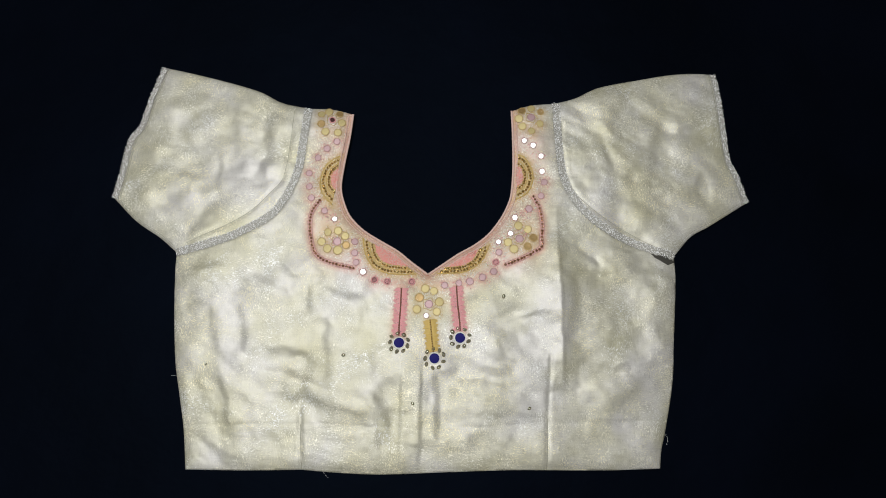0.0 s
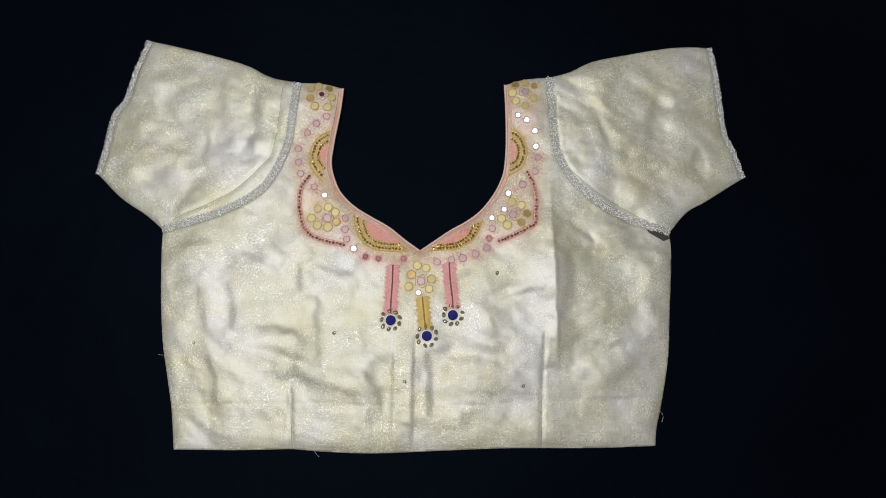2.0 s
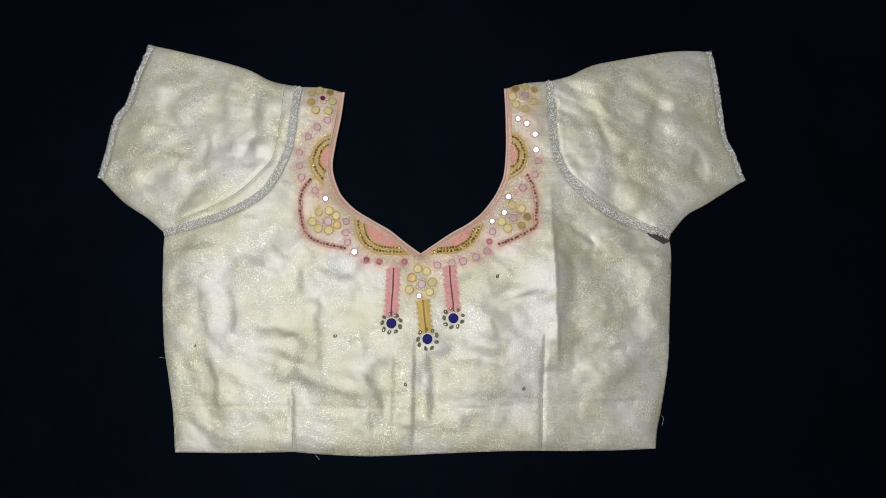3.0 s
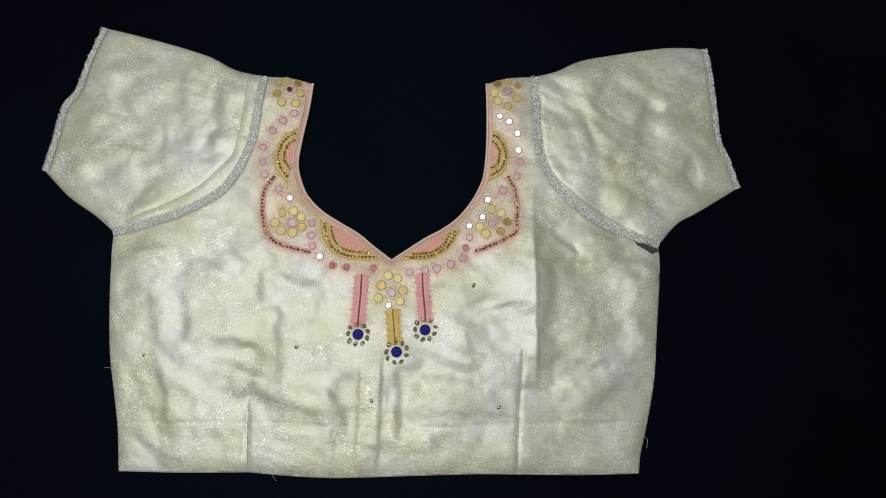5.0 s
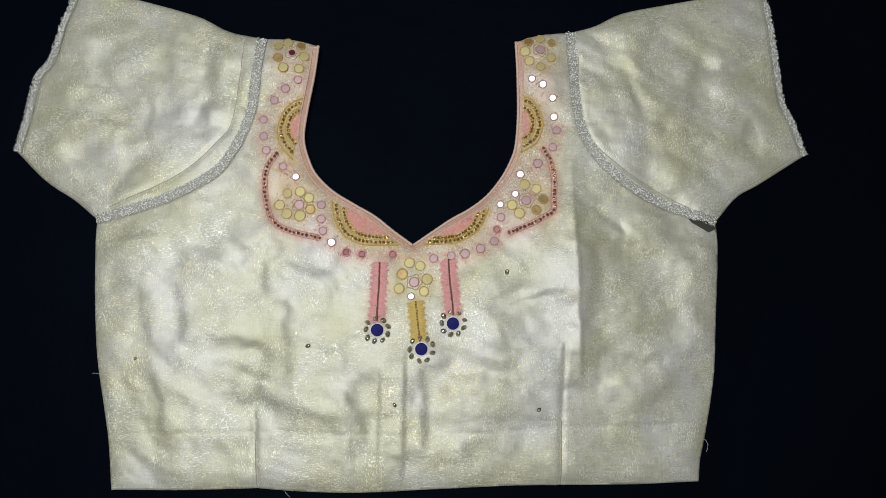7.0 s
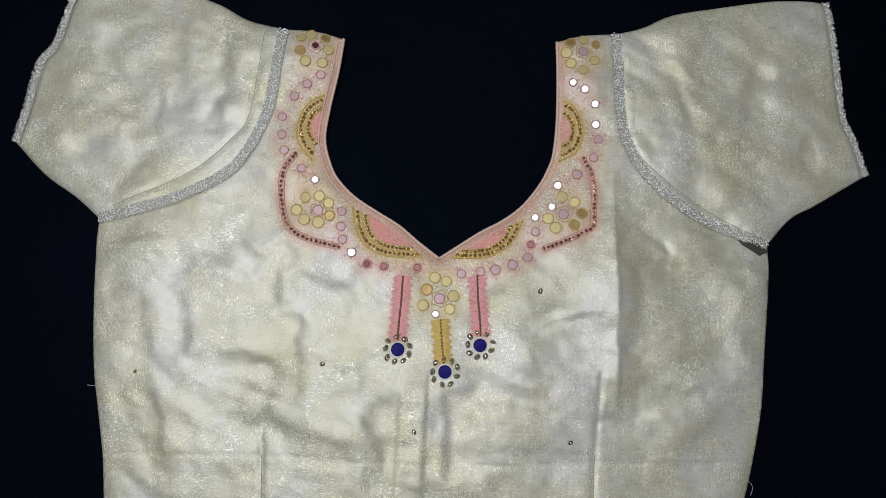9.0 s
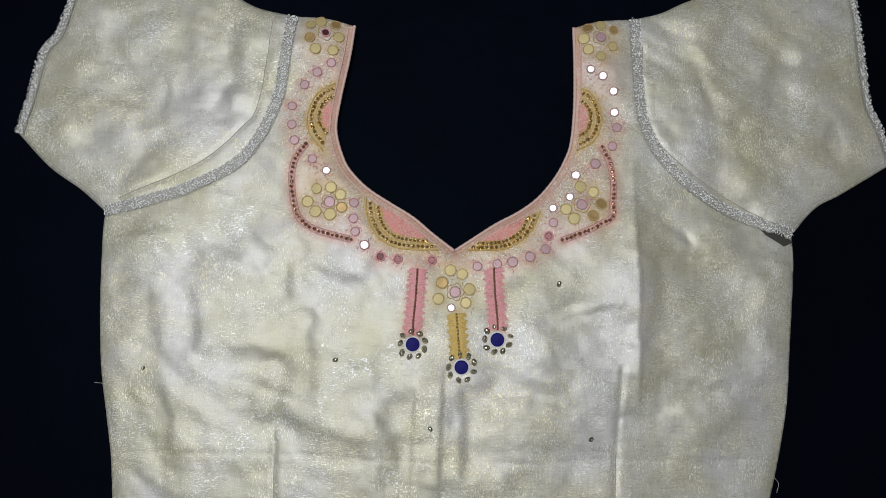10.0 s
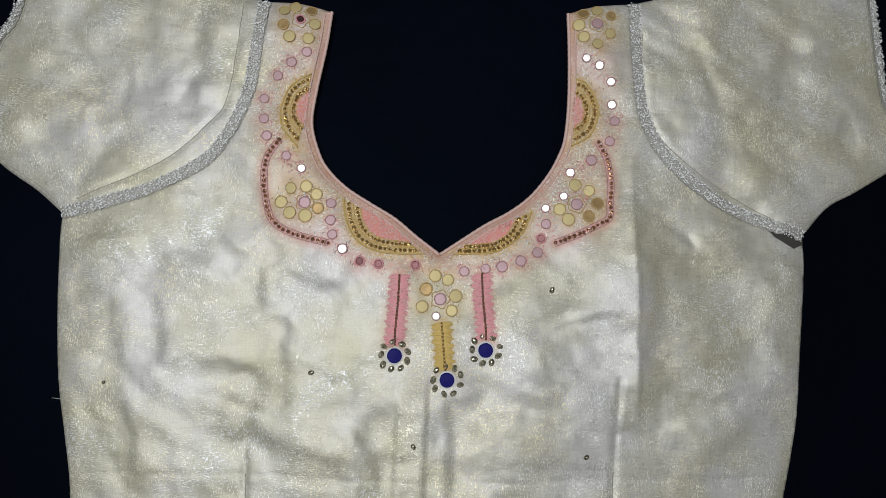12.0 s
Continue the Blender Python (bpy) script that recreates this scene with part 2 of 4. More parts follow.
SIDE_R = curve([(229.0, 62.8), (229.4, 39.2), (225.4, -12.0), (222.0, -51.7), (214.1, -90.5), (209.3, -109.5), (207.6, -124.4)])
HEM_R = curve([(207.6, -124.4), (160.0, -126.6), (108.5, -127.3)])
HEM_MID = curve([(108.5, -127.3), (75.4, -127.9), (26.8, -130.2), (-31.1, -133.1), (-69.7, -132.5), (-102.5, -130.4)])
HEM_L = curve([(-102.5, -130.4), (-151.3, -131.8), (-201.4, -131.8)])
SIDE_L = curve([(-201.4, -131.8), (-206.2, -99.1), (-212.5, -70.9), (-219.0, -42.2), (-224.1, -2.9), (-227.4, 37.6), (-227.8, 55.6)])
ARMHOLE_L = curve([(-227.8, 55.6), (-198.6, 64.3), (-168.9, 76.7), (-139.6, 97.7), (-123.7, 130.7), (-119.1, 164.1), (-116.5, 198.2)])
SHOULDER_L = curve([(-116.5, 198.2), (-93.4, 197.9), (-74.0, 193.6)])
SLEEVE_TOP_L = curve([(-116.5, 198.2), (-142.1, 203.1), (-164.4, 213.9), (-197.5, 223.2), (-236.1, 231.8), (-257.5, 235.7)])
CUFF_L = curve([(-257.5, 235.7), (-266.4, 204.7), (-272.7, 176.0), (-281.5, 161.7), (-285.7, 131.3), (-290.2, 105.1)])
SLEEVE_LOW_L = curve([(-290.2, 105.1), (-267.1, 83.4), (-245.0, 69.3), (-227.8, 55.6)])
SLEEVE_TOP_R = curve([(120.7, 210.8), (140.0, 216.7), (162.3, 228.0), (195.7, 236.2), (235.0, 244.1), (263.0, 246.3), (276.9, 245.0)])
CUFF_R = curve([(276.9, 245.0), (281.3, 217.4), (283.6, 182.7), (286.3, 157.3), (292.4, 143.4), (299.0, 121.5), (300.8, 116.0)])
SLEEVE_LOW_R = curve([(300.8, 116.0), (265.0, 93.2), (245.8, 81.9), (229.0, 62.8)])
PRINCESS_R = curve([(121.0, 66.0), (123.1, 15.9), (124.0, -44.0)])
PLEAT_R = curve([(112.8, -30.0), (111.0, -58.0), (109.5, -88.0), (108.5, -127.3)])
PRINCESS_L = curve([(-126.0, 50.0), (-113.4, -20.1), (-106.0, -92.4), (-102.5, -130.4)])


def loop(*lines):
    return np.vstack([line[:-1] for line in lines])


SILHOUETTE = loop(NECK_L, NECK_R, SHOULDER_R, SLEEVE_TOP_R, CUFF_R, SLEEVE_LOW_R, SIDE_R, HEM_R, HEM_MID, HEM_L, SIDE_L,
                  SLEEVE_LOW_L[::-1], CUFF_L[::-1], SLEEVE_TOP_L[::-1], SHOULDER_L)
RIM = np.vstack([SILHOUETTE, SILHOUETTE[:1]])

# cloth leaned to fit light and dark patches in the camera's view: from x, y to x, y, half width, lean
PATCHES_LEFT = [
    (-158, 35, -128, 25, 5.2, -1), (-164, 8, -157, -24, 3.7, -0.8), (-106, 26, -106, 8, 4.5, -0.7),
    (-89, -6, -83, -49, 5.2, -0.7), (-130, -28, -101, -35, 4.5, -0.9), (-179, -57, -169, -94, 3.0, -0.8),
    (-101, -69, -47, -85, 5.6, -1), (-188, -4, -180, -46, 3.7, -0.4), (-217, 39, -185, 44, 4.5, -0.6),
    (-124, 40, -96, 44, 5.2, 0.8), (-91, 23, -61, 17, 6.0, 0.9), (-152, -38, -117, -52, 4.5, 1), (-113, -54, -48, -68, 5.6, 1),
    (-129, -79, -110, -88, 3.7, 0.8), (-215, 24, -193, 27, 3.7, 0.6), (-94, -94, -53, -97, 1.9, 1),
]
PATCHES_MIDDLE = [
    (-50, -33, -30, -71, 5.2, -0.6), (9, -52, 16, -103, 4.1, -1.3), (2, -48, 3, -107, 2.6, -0.5),
    (-41, -89, -36, -116, 2.2, -0.8), (47, -83, 105, -79, 4.8, -0.6), (77, 1, 111, 10, 1.1, -1.3), (67, -20, 73, -41, 3.0, -0.6),
    (-41, -64, -29, -88, 4.1, 1.2), (-7, -59, -6, -111, 1.5, 0.6), (18, -95, 40, -97, 5.2, 1), (31, -54, 75, -59, 6.7, 1),
    (43, 19, 117, 4, 8.9, 0.8), (-206, -61, -204, -89, 5.2, 0.5),
]
PATCHES_RIGHT = [
    (133, 43, 132, -10, 5.2, -1), (137, 68, 156, 56, 3.0, -1.1), (176, 72, 195, 62, 3.0, -1), (195, 46, 224, 44, 5.6, -1),
    (167, -73, 212, -49, 6.0, -1), (149, -88, 185, -84, 3.7, -0.6), (175, -40, 220, -31, 2.2, -0.9), (160, 46, 183, 36, 5.2, 0.8),
    (141, -56, 186, -49, 3.7, 0.8), (198, 24, 200, -21, 7.4, 0.4), (158, 60, 170, 49, 2.6, 0.9), (171, -8, 167, -26, 4.5, -0.5),
    (99, 62, 118, 59, 3.0, 0.8),
]
PATCHES_SLEEVE_LEFT = [
    (-186, 198, -176, 138, 8.9, -0.8), (-150, 184, -155, 135, 5.2, -1.1), (-247, 135, -216, 129, 5.2, -0.9),
    (-194, 130, -197, 148, 1.9, -1.1), (-194, 126, -183, 98, 3.7, -0.6), (-195, 101, -217, 73, 4.5, -0.9),
    (-269, 159, -256, 144, 3.7, -0.5), (-164, 146, -164, 130, 3.0, 0.8), (-255, 113, -246, 98, 6.0, 0.8),
    (-159, 192, -163, 159, 1.9, 0.7), (-213, 119, -206, 89, 6.0, 0.4), (-242, 186, -242, 157, 6.0, 0.4),
]
PATCHES_SLEEVE_RIGHT = [
    (187, 216, 173, 189, 6.0, -1), (221, 188, 208, 142, 6.7, -1.1), (246, 186, 258, 195, 5.6, -0.8),
    (258, 141, 252, 124, 2.6, -1), (204, 113, 220, 122, 3.0, -1), (163, 168, 172, 148, 1.9, -1), (223, 87, 235, 83, 5.2, -0.8),
    (143, 200, 149, 188, 2.6, -0.6), (184, 104, 203, 78, 5.2, 0.9), (233, 164, 253, 153, 5.2, 0.5),
    (161, 205, 165, 180, 4.5, 0.4), (268, 133, 264, 117, 3.3, 0.7),
]
PATCHES = PATCHES_LEFT + PATCHES_MIDDLE + PATCHES_RIGHT + PATCHES_SLEEVE_LEFT + PATCHES_SLEEVE_RIGHT

# sewn lines that draw the cloth in: line, depth, half width
HEM_STITCH = curve([(-206.6, -95.4), (-106.0, -92.4), (-23.0, -93.9), (40.8, -92.6), (109.9, -87.9), (214.4, -83.3)])
SLEEVE_SEAM_L = curve([(-129.7, 194.9), (-131.3, 163.8), (-135.2, 130.4), (-146.0, 113.7), (-165.3, 94.3), (-187.3, 80.4), (-219.1, 64.7)])
SLEEVE_SEAM_R = curve([(126.5, 190.0), (126.5, 160.7), (133.1, 127.5), (154.0, 105.2), (180.0, 88.1), (211.0, 71.3)])
PLACKET_L = curve([(-20.0, -30.0), (-19.0, -130.0)])
PLACKET_R = curve([(-1.5, -40.0), (-2.5, -131.0)])
SEAMS = [(HEM_STITCH, 0.45, 1.0), (SLEEVE_SEAM_L, 0.9, 1.4), (SLEEVE_SEAM_R, 0.9, 1.4), (PLEAT_R, 1.2, 1.3),
         (ARMHOLE_L, 1.0, 2.5), (ARMHOLE_R, 1.0, 2.5), (PLACKET_L, 0.4, 0.9), (PLACKET_R, 0.4, 0.9)]

WAVES = []
for low_l, high_l, count, total in ((45, 110, 14, 0.6), (14, 30, 26, 0.14), (6, 11, 20, 0.035)):
    for _ in range(count):
        turn, length = rng.uniform(0, math.tau), rng.uniform(low_l, high_l)
        WAVES.append((math.cos(turn) * math.tau / length, math.sin(turn) * math.tau / length, rng.uniform(0, math.tau), total / math.sqrt(count)))

CREASES = []
for count, low_l, high_l, size in ((8, 110, 260, 0.45), (14, 40, 90, 0.13)):
    for _ in range(count):
        turn, length = rng.uniform(0, math.tau), rng.uniform(low_l, high_l)
        CREASES.append((math.cos(turn) * math.tau / length, math.sin(turn) * math.tau / length, rng.uniform(0, math.tau), size))


# flat facets between creases: cell, stretch up the cloth, height, and a height for each knot
FACETS = [(cell, tall, size, rng.uniform(-1, 1, (64, 64))) for cell, tall, size in ((38, 1.25, 1.2), (19, 0.7, 0.6), (9, 0.6, 0.2))]


def facets(x, y):
    """Heights of cloth that lies in flat three-cornered facets, bent a little."""
    z = np.zeros(len(x))
    for cell, tall, size, knots in FACETS:
        u = (x + 0.30 * cell * np.sin(y / (0.9 * cell) + x / (2.3 * cell)) + 0.12 * cell * np.sin(y / (0.31 * cell)) + 400) / cell
        v = (y + 0.30 * cell * np.sin(x / (1.1 * cell) - y / (2.7 * cell) + 1) + 0.12 * cell * np.sin(x / (0.37 * cell)) + 400) / (cell * tall)
        u = u + 0.35 * v
        i, j = np.floor(u).astype(int), np.floor(v).astype(int)
        f, g = u - i, v - j
        a, b, c, d = (knots[(i + p) % 64, (j + q) % 64] for p, q in ((0, 0), (1, 0), (1, 1), (0, 1)))
        z += size * np.where(f + g < 1, a + f * (b - a) + g * (d - a), c + (1 - f) * (d - c) + (1 - g) * (b - c))
    return z


LEAN = 0.22


def coarse(line, every=3):
    return np.vstack([line[:-1:every], line[-1:]])


def shape(pts):
    """The height of the upper layer of the blouse, from seams, random creases and leans fitted to the camera's view."""
    pts = np.atleast_2d(np.asarray(pts, float))
    x, y = pts.T
    rim = distance(pts, coarse(RIM))
    free = 1 - np.exp(-rim / 7)
    z = np.zeros(len(pts))
    bend_x = x + 2.0 * np.sin(y / 19 + x / 47) + 1.3 * np.sin(y / 8.5 - x / 31 + 1) + 0.5 * np.sin(y / 3.1 + x / 5)
    bend_y = y + 2.0 * np.sin(x / 21 - y / 53 + 2) + 1.3 * np.sin(x / 9.5 + y / 29) + 0.5 * np.sin(x / 3.3 - y / 6)
    for x0, y0, x1, y1, wide, lean in PATCHES:
        dx, dy = x1 - x0, y1 - y0
        length = math.hypot(dx, dy)
        along = ((bend_x - x0) * dx + (bend_y - y0) * dy) / length
        off = ((bend_x - x0) * dy - (bend_y - y0) * dx) / length
        # away from the spot where flat cloth mirrors the lamp to the camera
        out = 1 if ((x0 + x1) / 2 + 60) * dy - ((y0 + y1) / 2 + 20) * dx > 0 else -1
        past = np.maximum(np.maximum(-along, along - length), 0)
        z += LEAN * lean * out * wide * np.tanh(1.3 * off / wide) * np.exp(-(off / (4.2 * wide)) ** 2 - (past / (1.2 * wide)) ** 2)
    warp = 6 * np.sin(x / 41 + y / 57) + 4 * np.sin(y / 23 - x / 67)
    for kx, ky, shift, size in WAVES:
        z += size * np.sin(kx * (x + warp) + ky * (y - warp) + shift)
    for kx, ky, shift, size in CREASES:
        z += size * (np.abs(np.sin(kx * (x + 2 * warp) + ky * (y + 1.5 * warp) + shift)) - 0.64)
    z += facets(x, y)
    # the buttoned strip down the middle stands a little proud
    strip = np.clip((x + 21) / 1.5, 0, 1) * np.clip((-1.0 - x) / 1.5, 0, 1) * np.clip((-28 - y) / 25, 0, 1)
    z += 1.1 * strip
    # the front lies over the side panel along the seam and falls away beyond it
    seam_x = np.interp(y, PRINCESS_R[::-1, 1], PRINCESS_R[::-1, 0])
    past = x - seam_x
    rise = np.clip((y + 62) / 30, 0, 1) * np.clip((110 - y) / 45, 0, 1)
    z += rise * np.where(past > 0, 4.2 * np.exp(-np.maximum(past, 0) / 14), 5.4 * np.exp(np.minimum(past, 0) / 45))
    z *= free
    z += 1.6 + 3.2 * (1 - np.exp(-rim / 6))
    for line, deep, wide in SEAMS:
        z -= deep * np.exp(-(distance(pts, coarse(line, 2)) / wide) ** 2)
    slit = distance(pts, coarse(PRINCESS_L))
    z -= 1.2 * np.exp(-(slit / 1.3) ** 2) * np.clip((-60 - y) / 30, 0.05, 1)
    return np.maximum(z, 1.1)


# the heights once on a fine net, to be looked up in between
LOW, CELL = np.array([-306.0, -146.0]), 1.2
NET = tuple(np.arange(n) * CELL + l for n, l in zip((520, 340), LOW))
TABLE = shape(np.stack(np.meshgrid(*NET, indexing="ij"), -1).reshape(-1, 2)).reshape(520, 340)
TABLE[1:-1, 1:-1] = (TABLE[1:-1, 1:-1] * 2 + TABLE[:-2, 1:-1] + TABLE[2:, 1:-1] + TABLE[1:-1, :-2] + TABLE[1:-1, 2:]) / 6


def height(pts):
    """The height of the upper layer of the blouse at places on the table, in millimetres."""
    pts = np.atleast_2d(np.asarray(pts, float))
    q = np.clip((pts - LOW) / CELL, 0, np.array(TABLE.shape) - 1.001)
    i, j = q.astype(int).T
    u, v = (q - q.astype(int)).T
    return (TABLE[i, j] * (1 - u) + TABLE[i + 1, j] * u) * (1 - v) + (TABLE[i, j + 1] * (1 - u) + TABLE[i + 1, j + 1] * u) * v


def normal(pts):
    pts = np.atleast_2d(np.asarray(pts, float))
    e = 1.5
    gx = (height(pts + [e, 0]) - height(pts - [e, 0])) / (2 * e)
    gy = (height(pts + [0, e]) - height(pts - [0, e])) / (2 * e)
    n = np.stack([-gx, -gy, np.ones(len(pts))], 1)
    return n / np.linalg.norm(n, axis=1)[:, None]


def sheet(outline, cell):
    """A fine net of squares that fills an outline, its rim drawn onto it."""
    low, high = outline.min(0) - cell, outline.max(0) + cell
    nx, ny = np.ceil((high - low) / cell).astype(int)
    gx, gy = np.meshgrid(np.arange(nx + 1), np.arange(ny + 1), indexing="ij")
    grid = np.stack([gx, gy], -1) * cell + low
    keep = inside((grid[:-1, :-1] + cell / 2).reshape(-1, 2), outline).reshape(nx, ny)
    index = np.arange((nx + 1) * (ny + 1)).reshape(nx + 1, ny + 1)
    quads = np.stack([index[:-1, :-1], index[1:, :-1], index[1:, 1:], index[:-1, 1:]], -1)[keep]
    times = np.bincount(quads.ravel(), minlength=index.size)
    pts = grid.reshape(-1, 2).copy()
    edge = np.where((times > 0) & (times < 4))[0]
    pts[edge] = distance(pts[edge], np.vstack([outline, outline[:1]]), True)[1]
    used = np.where(times > 0)[0]
    order = np.full(index.size, -1)
    order[used] = np.arange(len(used))
    return pts[used], order[quads]


# ---- the room around, unseen: plain floor, walls and ceiling added for bounced light ----
def slab(name, low, high, material, label, category):
    bm = bmesh.new()
    bmesh.ops.create_cube(bm, size=1)
    for v in bm.verts:
        v.co = [l + (c + 0.5) * (h - l) for c, l, h in zip(v.co, low, high)]
    data = bpy.data.meshes.new(name)
    bm.to_mesh(data)
    bm.free()
    data.materials.append(material)
    return tagged(new(name, data), label, category, kind="structure")


slab("floor", (-2.1, -2.1, -0.11), (2.1, 2.1, -0.01), FLOORING, "plain grey cement floor under the dark cloth", "floor")
slab("ceiling", (-2.1, -2.1, 2.7), (2.1, 2.1, 2.8), PLASTER, "plain white ceiling of the room", "ceiling")
slab("wall_west", (-2.2, -2.1, -0.01), (-2.1, 2.1, 2.7), PLASTER, "plain white plastered wall", "wall")
# unseen; coloured to bounce warm light onto the right of the blouse
slab("wall_east", (2.1, -2.1, -0.01), (2.2, 2.1, 2.7), BOUNCE_PLASTER, "unseen wall tinted ochre for warm bounced light", "wall")
slab("wall_north", (-2.1, 2.1, -0.01), (2.1, 2.2, 2.7), PLASTER, "plain white plastered wall", "wall")
slab("wall_south", (-2.1, -2.2, -0.01), (2.1, -2.1, 2.7), PLASTER, "plain white plastered wall", "wall")


def background_cloth():
    n = 150
    u = np.linspace(-1, 1, n)
    gx, gy = np.meshgrid(u * 1100, u * 900, indexing="ij")
    z = 1.1 * np.sin(gx / 61 + 2 * np.sin(gy / 190)) * np.sin(gy / 83 + 1.3) + 0.8 * np.sin(gy / 37 + gx / 140)
    z -= 2.2
    index = np.arange(n * n).reshape(n, n)
    quads = np.stack([index[:-1, :-1], index[1:, :-1], index[1:, 1:], index[:-1, 1:]], -1).reshape(-1, 4)
    data = mesh("background_cloth", np.stack([gx, gy, z], -1).reshape(-1, 3), quads, NAVY)
    ob = new("background_cloth", data)
    thick = ob.modifiers.new("thickness", "SOLIDIFY")
    thick.thickness, thick.offset = 0.0012, -1
    tagged(ob, "navy-black plain cotton cloth spread flat under the blouse", "cloth")


background_cloth()

# ---- the blouse ----
blouse = tagged(new("blouse"), "off-white tissue silk blouse with embroidered neck on dark cloth", "blouse")

# where the embroidery lies, in millimetres
MOONS = [
    ("upper", [(-84.0, 151.2), (-95.4, 142.6), (-100.3, 132.5), (-101.0, 122.8), (-97.7, 113.3), (-88.8, 103.4)]),
    ("upper", [(83.5, 157.7), (90.5, 154.2), (96.9, 142.6), (97.8, 132.8), (93.0, 120.7), (81.7, 113.4)]),
    ("lower", [(-58.9, 72.5), (-56.2, 58.7), (-48.9, 46.9), (-36.8, 41.2), (-22.1, 40.1), (-9.3, 40.8)]),
    ("lower", [(9.1, 41.8), (21.9, 42.1), (36.6, 44.3), (49.3, 53.2), (54.6, 62.9), (57.1, 69.8)]),
]
CHAINS = [
    [(-100.2, 107.4), (-106.1, 97.5), (-107.9, 87.9), (-107.3, 76.5), (-105.5, 67.3), (-101.9, 58.1), (-94.1, 51.9), (-82.9, 48.0), (-66.2, 44.5)],
    [(98.1, 116.3), (102.8, 107.6), (104.8, 100.0), (106.0, 88.5), (105.1, 77.0), (104.0, 67.4), (95.8, 62.1), (84.7, 56.2), (71.7, 50.7)],
]
FLOWERS = [
    ((-93.0, 186.2), "dark", [(-103.7, 192.0), (-97.0, 194.9), (-86.7, 193.0), (-103.3, 181.9), (-98.9, 174.2), (-87.1, 173.7), (-84.0, 184.0)]),
    ((96.5, 194.6), "pink", [(87.8, 201.6), (96.7, 204.1), (105.5, 200.5), (84.8, 193.4), (88.1, 185.5), (96.7, 180.7), (104.8, 188.2)]),
    ((-82.2, 68.9), "pink", [(-91.3, 77.4), (-81.8, 78.7), (-75.2, 74.2), (-73.9, 65.6), (-81.2, 60.7), (-90.9, 62.1), (-96.5, 68.5)]),
    ((84.7, 75.5), "pink", [(84.1, 88.0), (92.5, 84.7), (97.5, 76.6), (92.0, 68.3), (79.6, 65.7), (74.3, 71.9)]),
    ((3.0, 13.6), "pink", [(-0.6, 27.6), (7.2, 25.5), (-5.7, 19.3), (12.4, 15.9), (-7.7, 8.7), (10.2, 7.0)]),
]
PINK_DOTS = [
    (-87.6, 164.9), (-96.5, 157.6), (-104.5, 148.4), (-111.9, 133.4), (-110.8, 120.2), (-108.1, 109.2), (-95.3, 97.3),
    (-66.1, 69.1), (-65.7, 58.6), (-64.0, 49.8), (108.6, 130.7), (105.3, 117.1), (94.0, 104.4), (65.9, 62.3), (61.1, 44.5),
    (50.9, 38.8), (39.6, 34.8), (29.7, 33.2), (16.9, 31.1),
]
MIRRORS = [(89.9, 171.0), (98.1, 166.3), (105.6, 155.9), (106.6, 141.2), (80.9, 95.9), (76.7, 80.4), (65.6, 72.2), (-85.6, 89.9), (-57.3, 41.3), (0.9, 3.3)]
DARK_DOTS = [(-46.6, 34.4), (-35.2, 33.2), (-13.0, 33.6), (63.1, 53.2)]
TASSELS = [
    ("pink", [(-22.1, 27.2), (-22.3, 10.9), (-23.0, -3.6), (-23.1, -14.3)], (-22.8, -21.1)),
    ("yellow", [(4.4, -0.5), (6.1, -14.7), (7.8, -27.9)], (9.1, -34.1)),
    ("pink", [(27.6, 29.7), (28.9, 13.4), (30.9, -1.0), (31.6, -9.0)], (31.5, -15.7)),
]
LONE_BEADS = [(-71.3, -32.9), (70.2, 22.0), (93.0, -75.4), (-9.0, -73.1), (-191.2, -43.2)]


def dye(pts):
    """How strongly the cloth is tinted pink and gold round the embroidery."""
    pink, gold = np.zeros(len(pts)), np.zeros(len(pts))

    near = np.where(inside(pts, np.array([(-125, -50), (125, -50), (125, 215), (-125, 215)])))[0]
    close = pts[near]

    def tint(field, line, reach, strength):
        field[near] = np.maximum(field[near], strength * np.exp(-(distance(close, np.asarray(line, float)) / reach) ** 2))

    for line in (NECK_L, NECK_R):
        tint(pink, coarse(line), 10, 0.8)
    for line in CHAINS:
        tint(pink, curve(line, 4), 5.0, 0.85)
    for _, line in MOONS:
        tint(pink, curve(line, 4), 7.0, 0.5)
        tint(gold, curve(line, 4), 3.8, 0.75)
    for p in PINK_DOTS + DARK_DOTS:
        tint(pink, [p, p], 7.5, 0.8)
    for p in MIRRORS[:-1]:
        tint(pink, [p, p], 6, 0.4)
    for middle, _, petals in FLOWERS:
        tint(pink, [middle, middle], 5, 0.35)
        for p in petals:
            tint(gold, [p, p], 6.5, 0.85)
    for colour, line, _ in TASSELS:
        tint(gold if colour == "yellow" else pink, line, 6.6, 0.95)
    tint(pink, [(-84, 62), (-90, 98)], 19, 0.42)
    tint(pink, [(86, 66), (90, 104)], 19, 0.42)
    tint(pink, [(-92, 175), (-97, 110)], 16, 0.42)
    tint(pink, [(96, 180), (97, 115)], 16, 0.42)
    tint(pink, [(-60, 42), (-46, 34), (-20, 33), (0, 33), (30, 33), (60, 45)], 6, 0.6)
    return pink, gold


def panel(name, outline, parent, label, cell=1.6):
    pts, quads = sheet(outline, cell)
    data = mesh(name, np.column_stack([pts, height(pts)]), quads, FABRIC)
    for key, values in zip(("pink", "gold"), dye(pts)):
        data.attributes.new(key, "FLOAT", "POINT").data.foreach_set("value", values.astype(np.float32))
    ob = part(name, data, parent, label)
    thick = ob.modifiers.new("thickness", "SOLIDIFY")
    thick.thickness, thick.offset = 0.0006, -1
    return ob


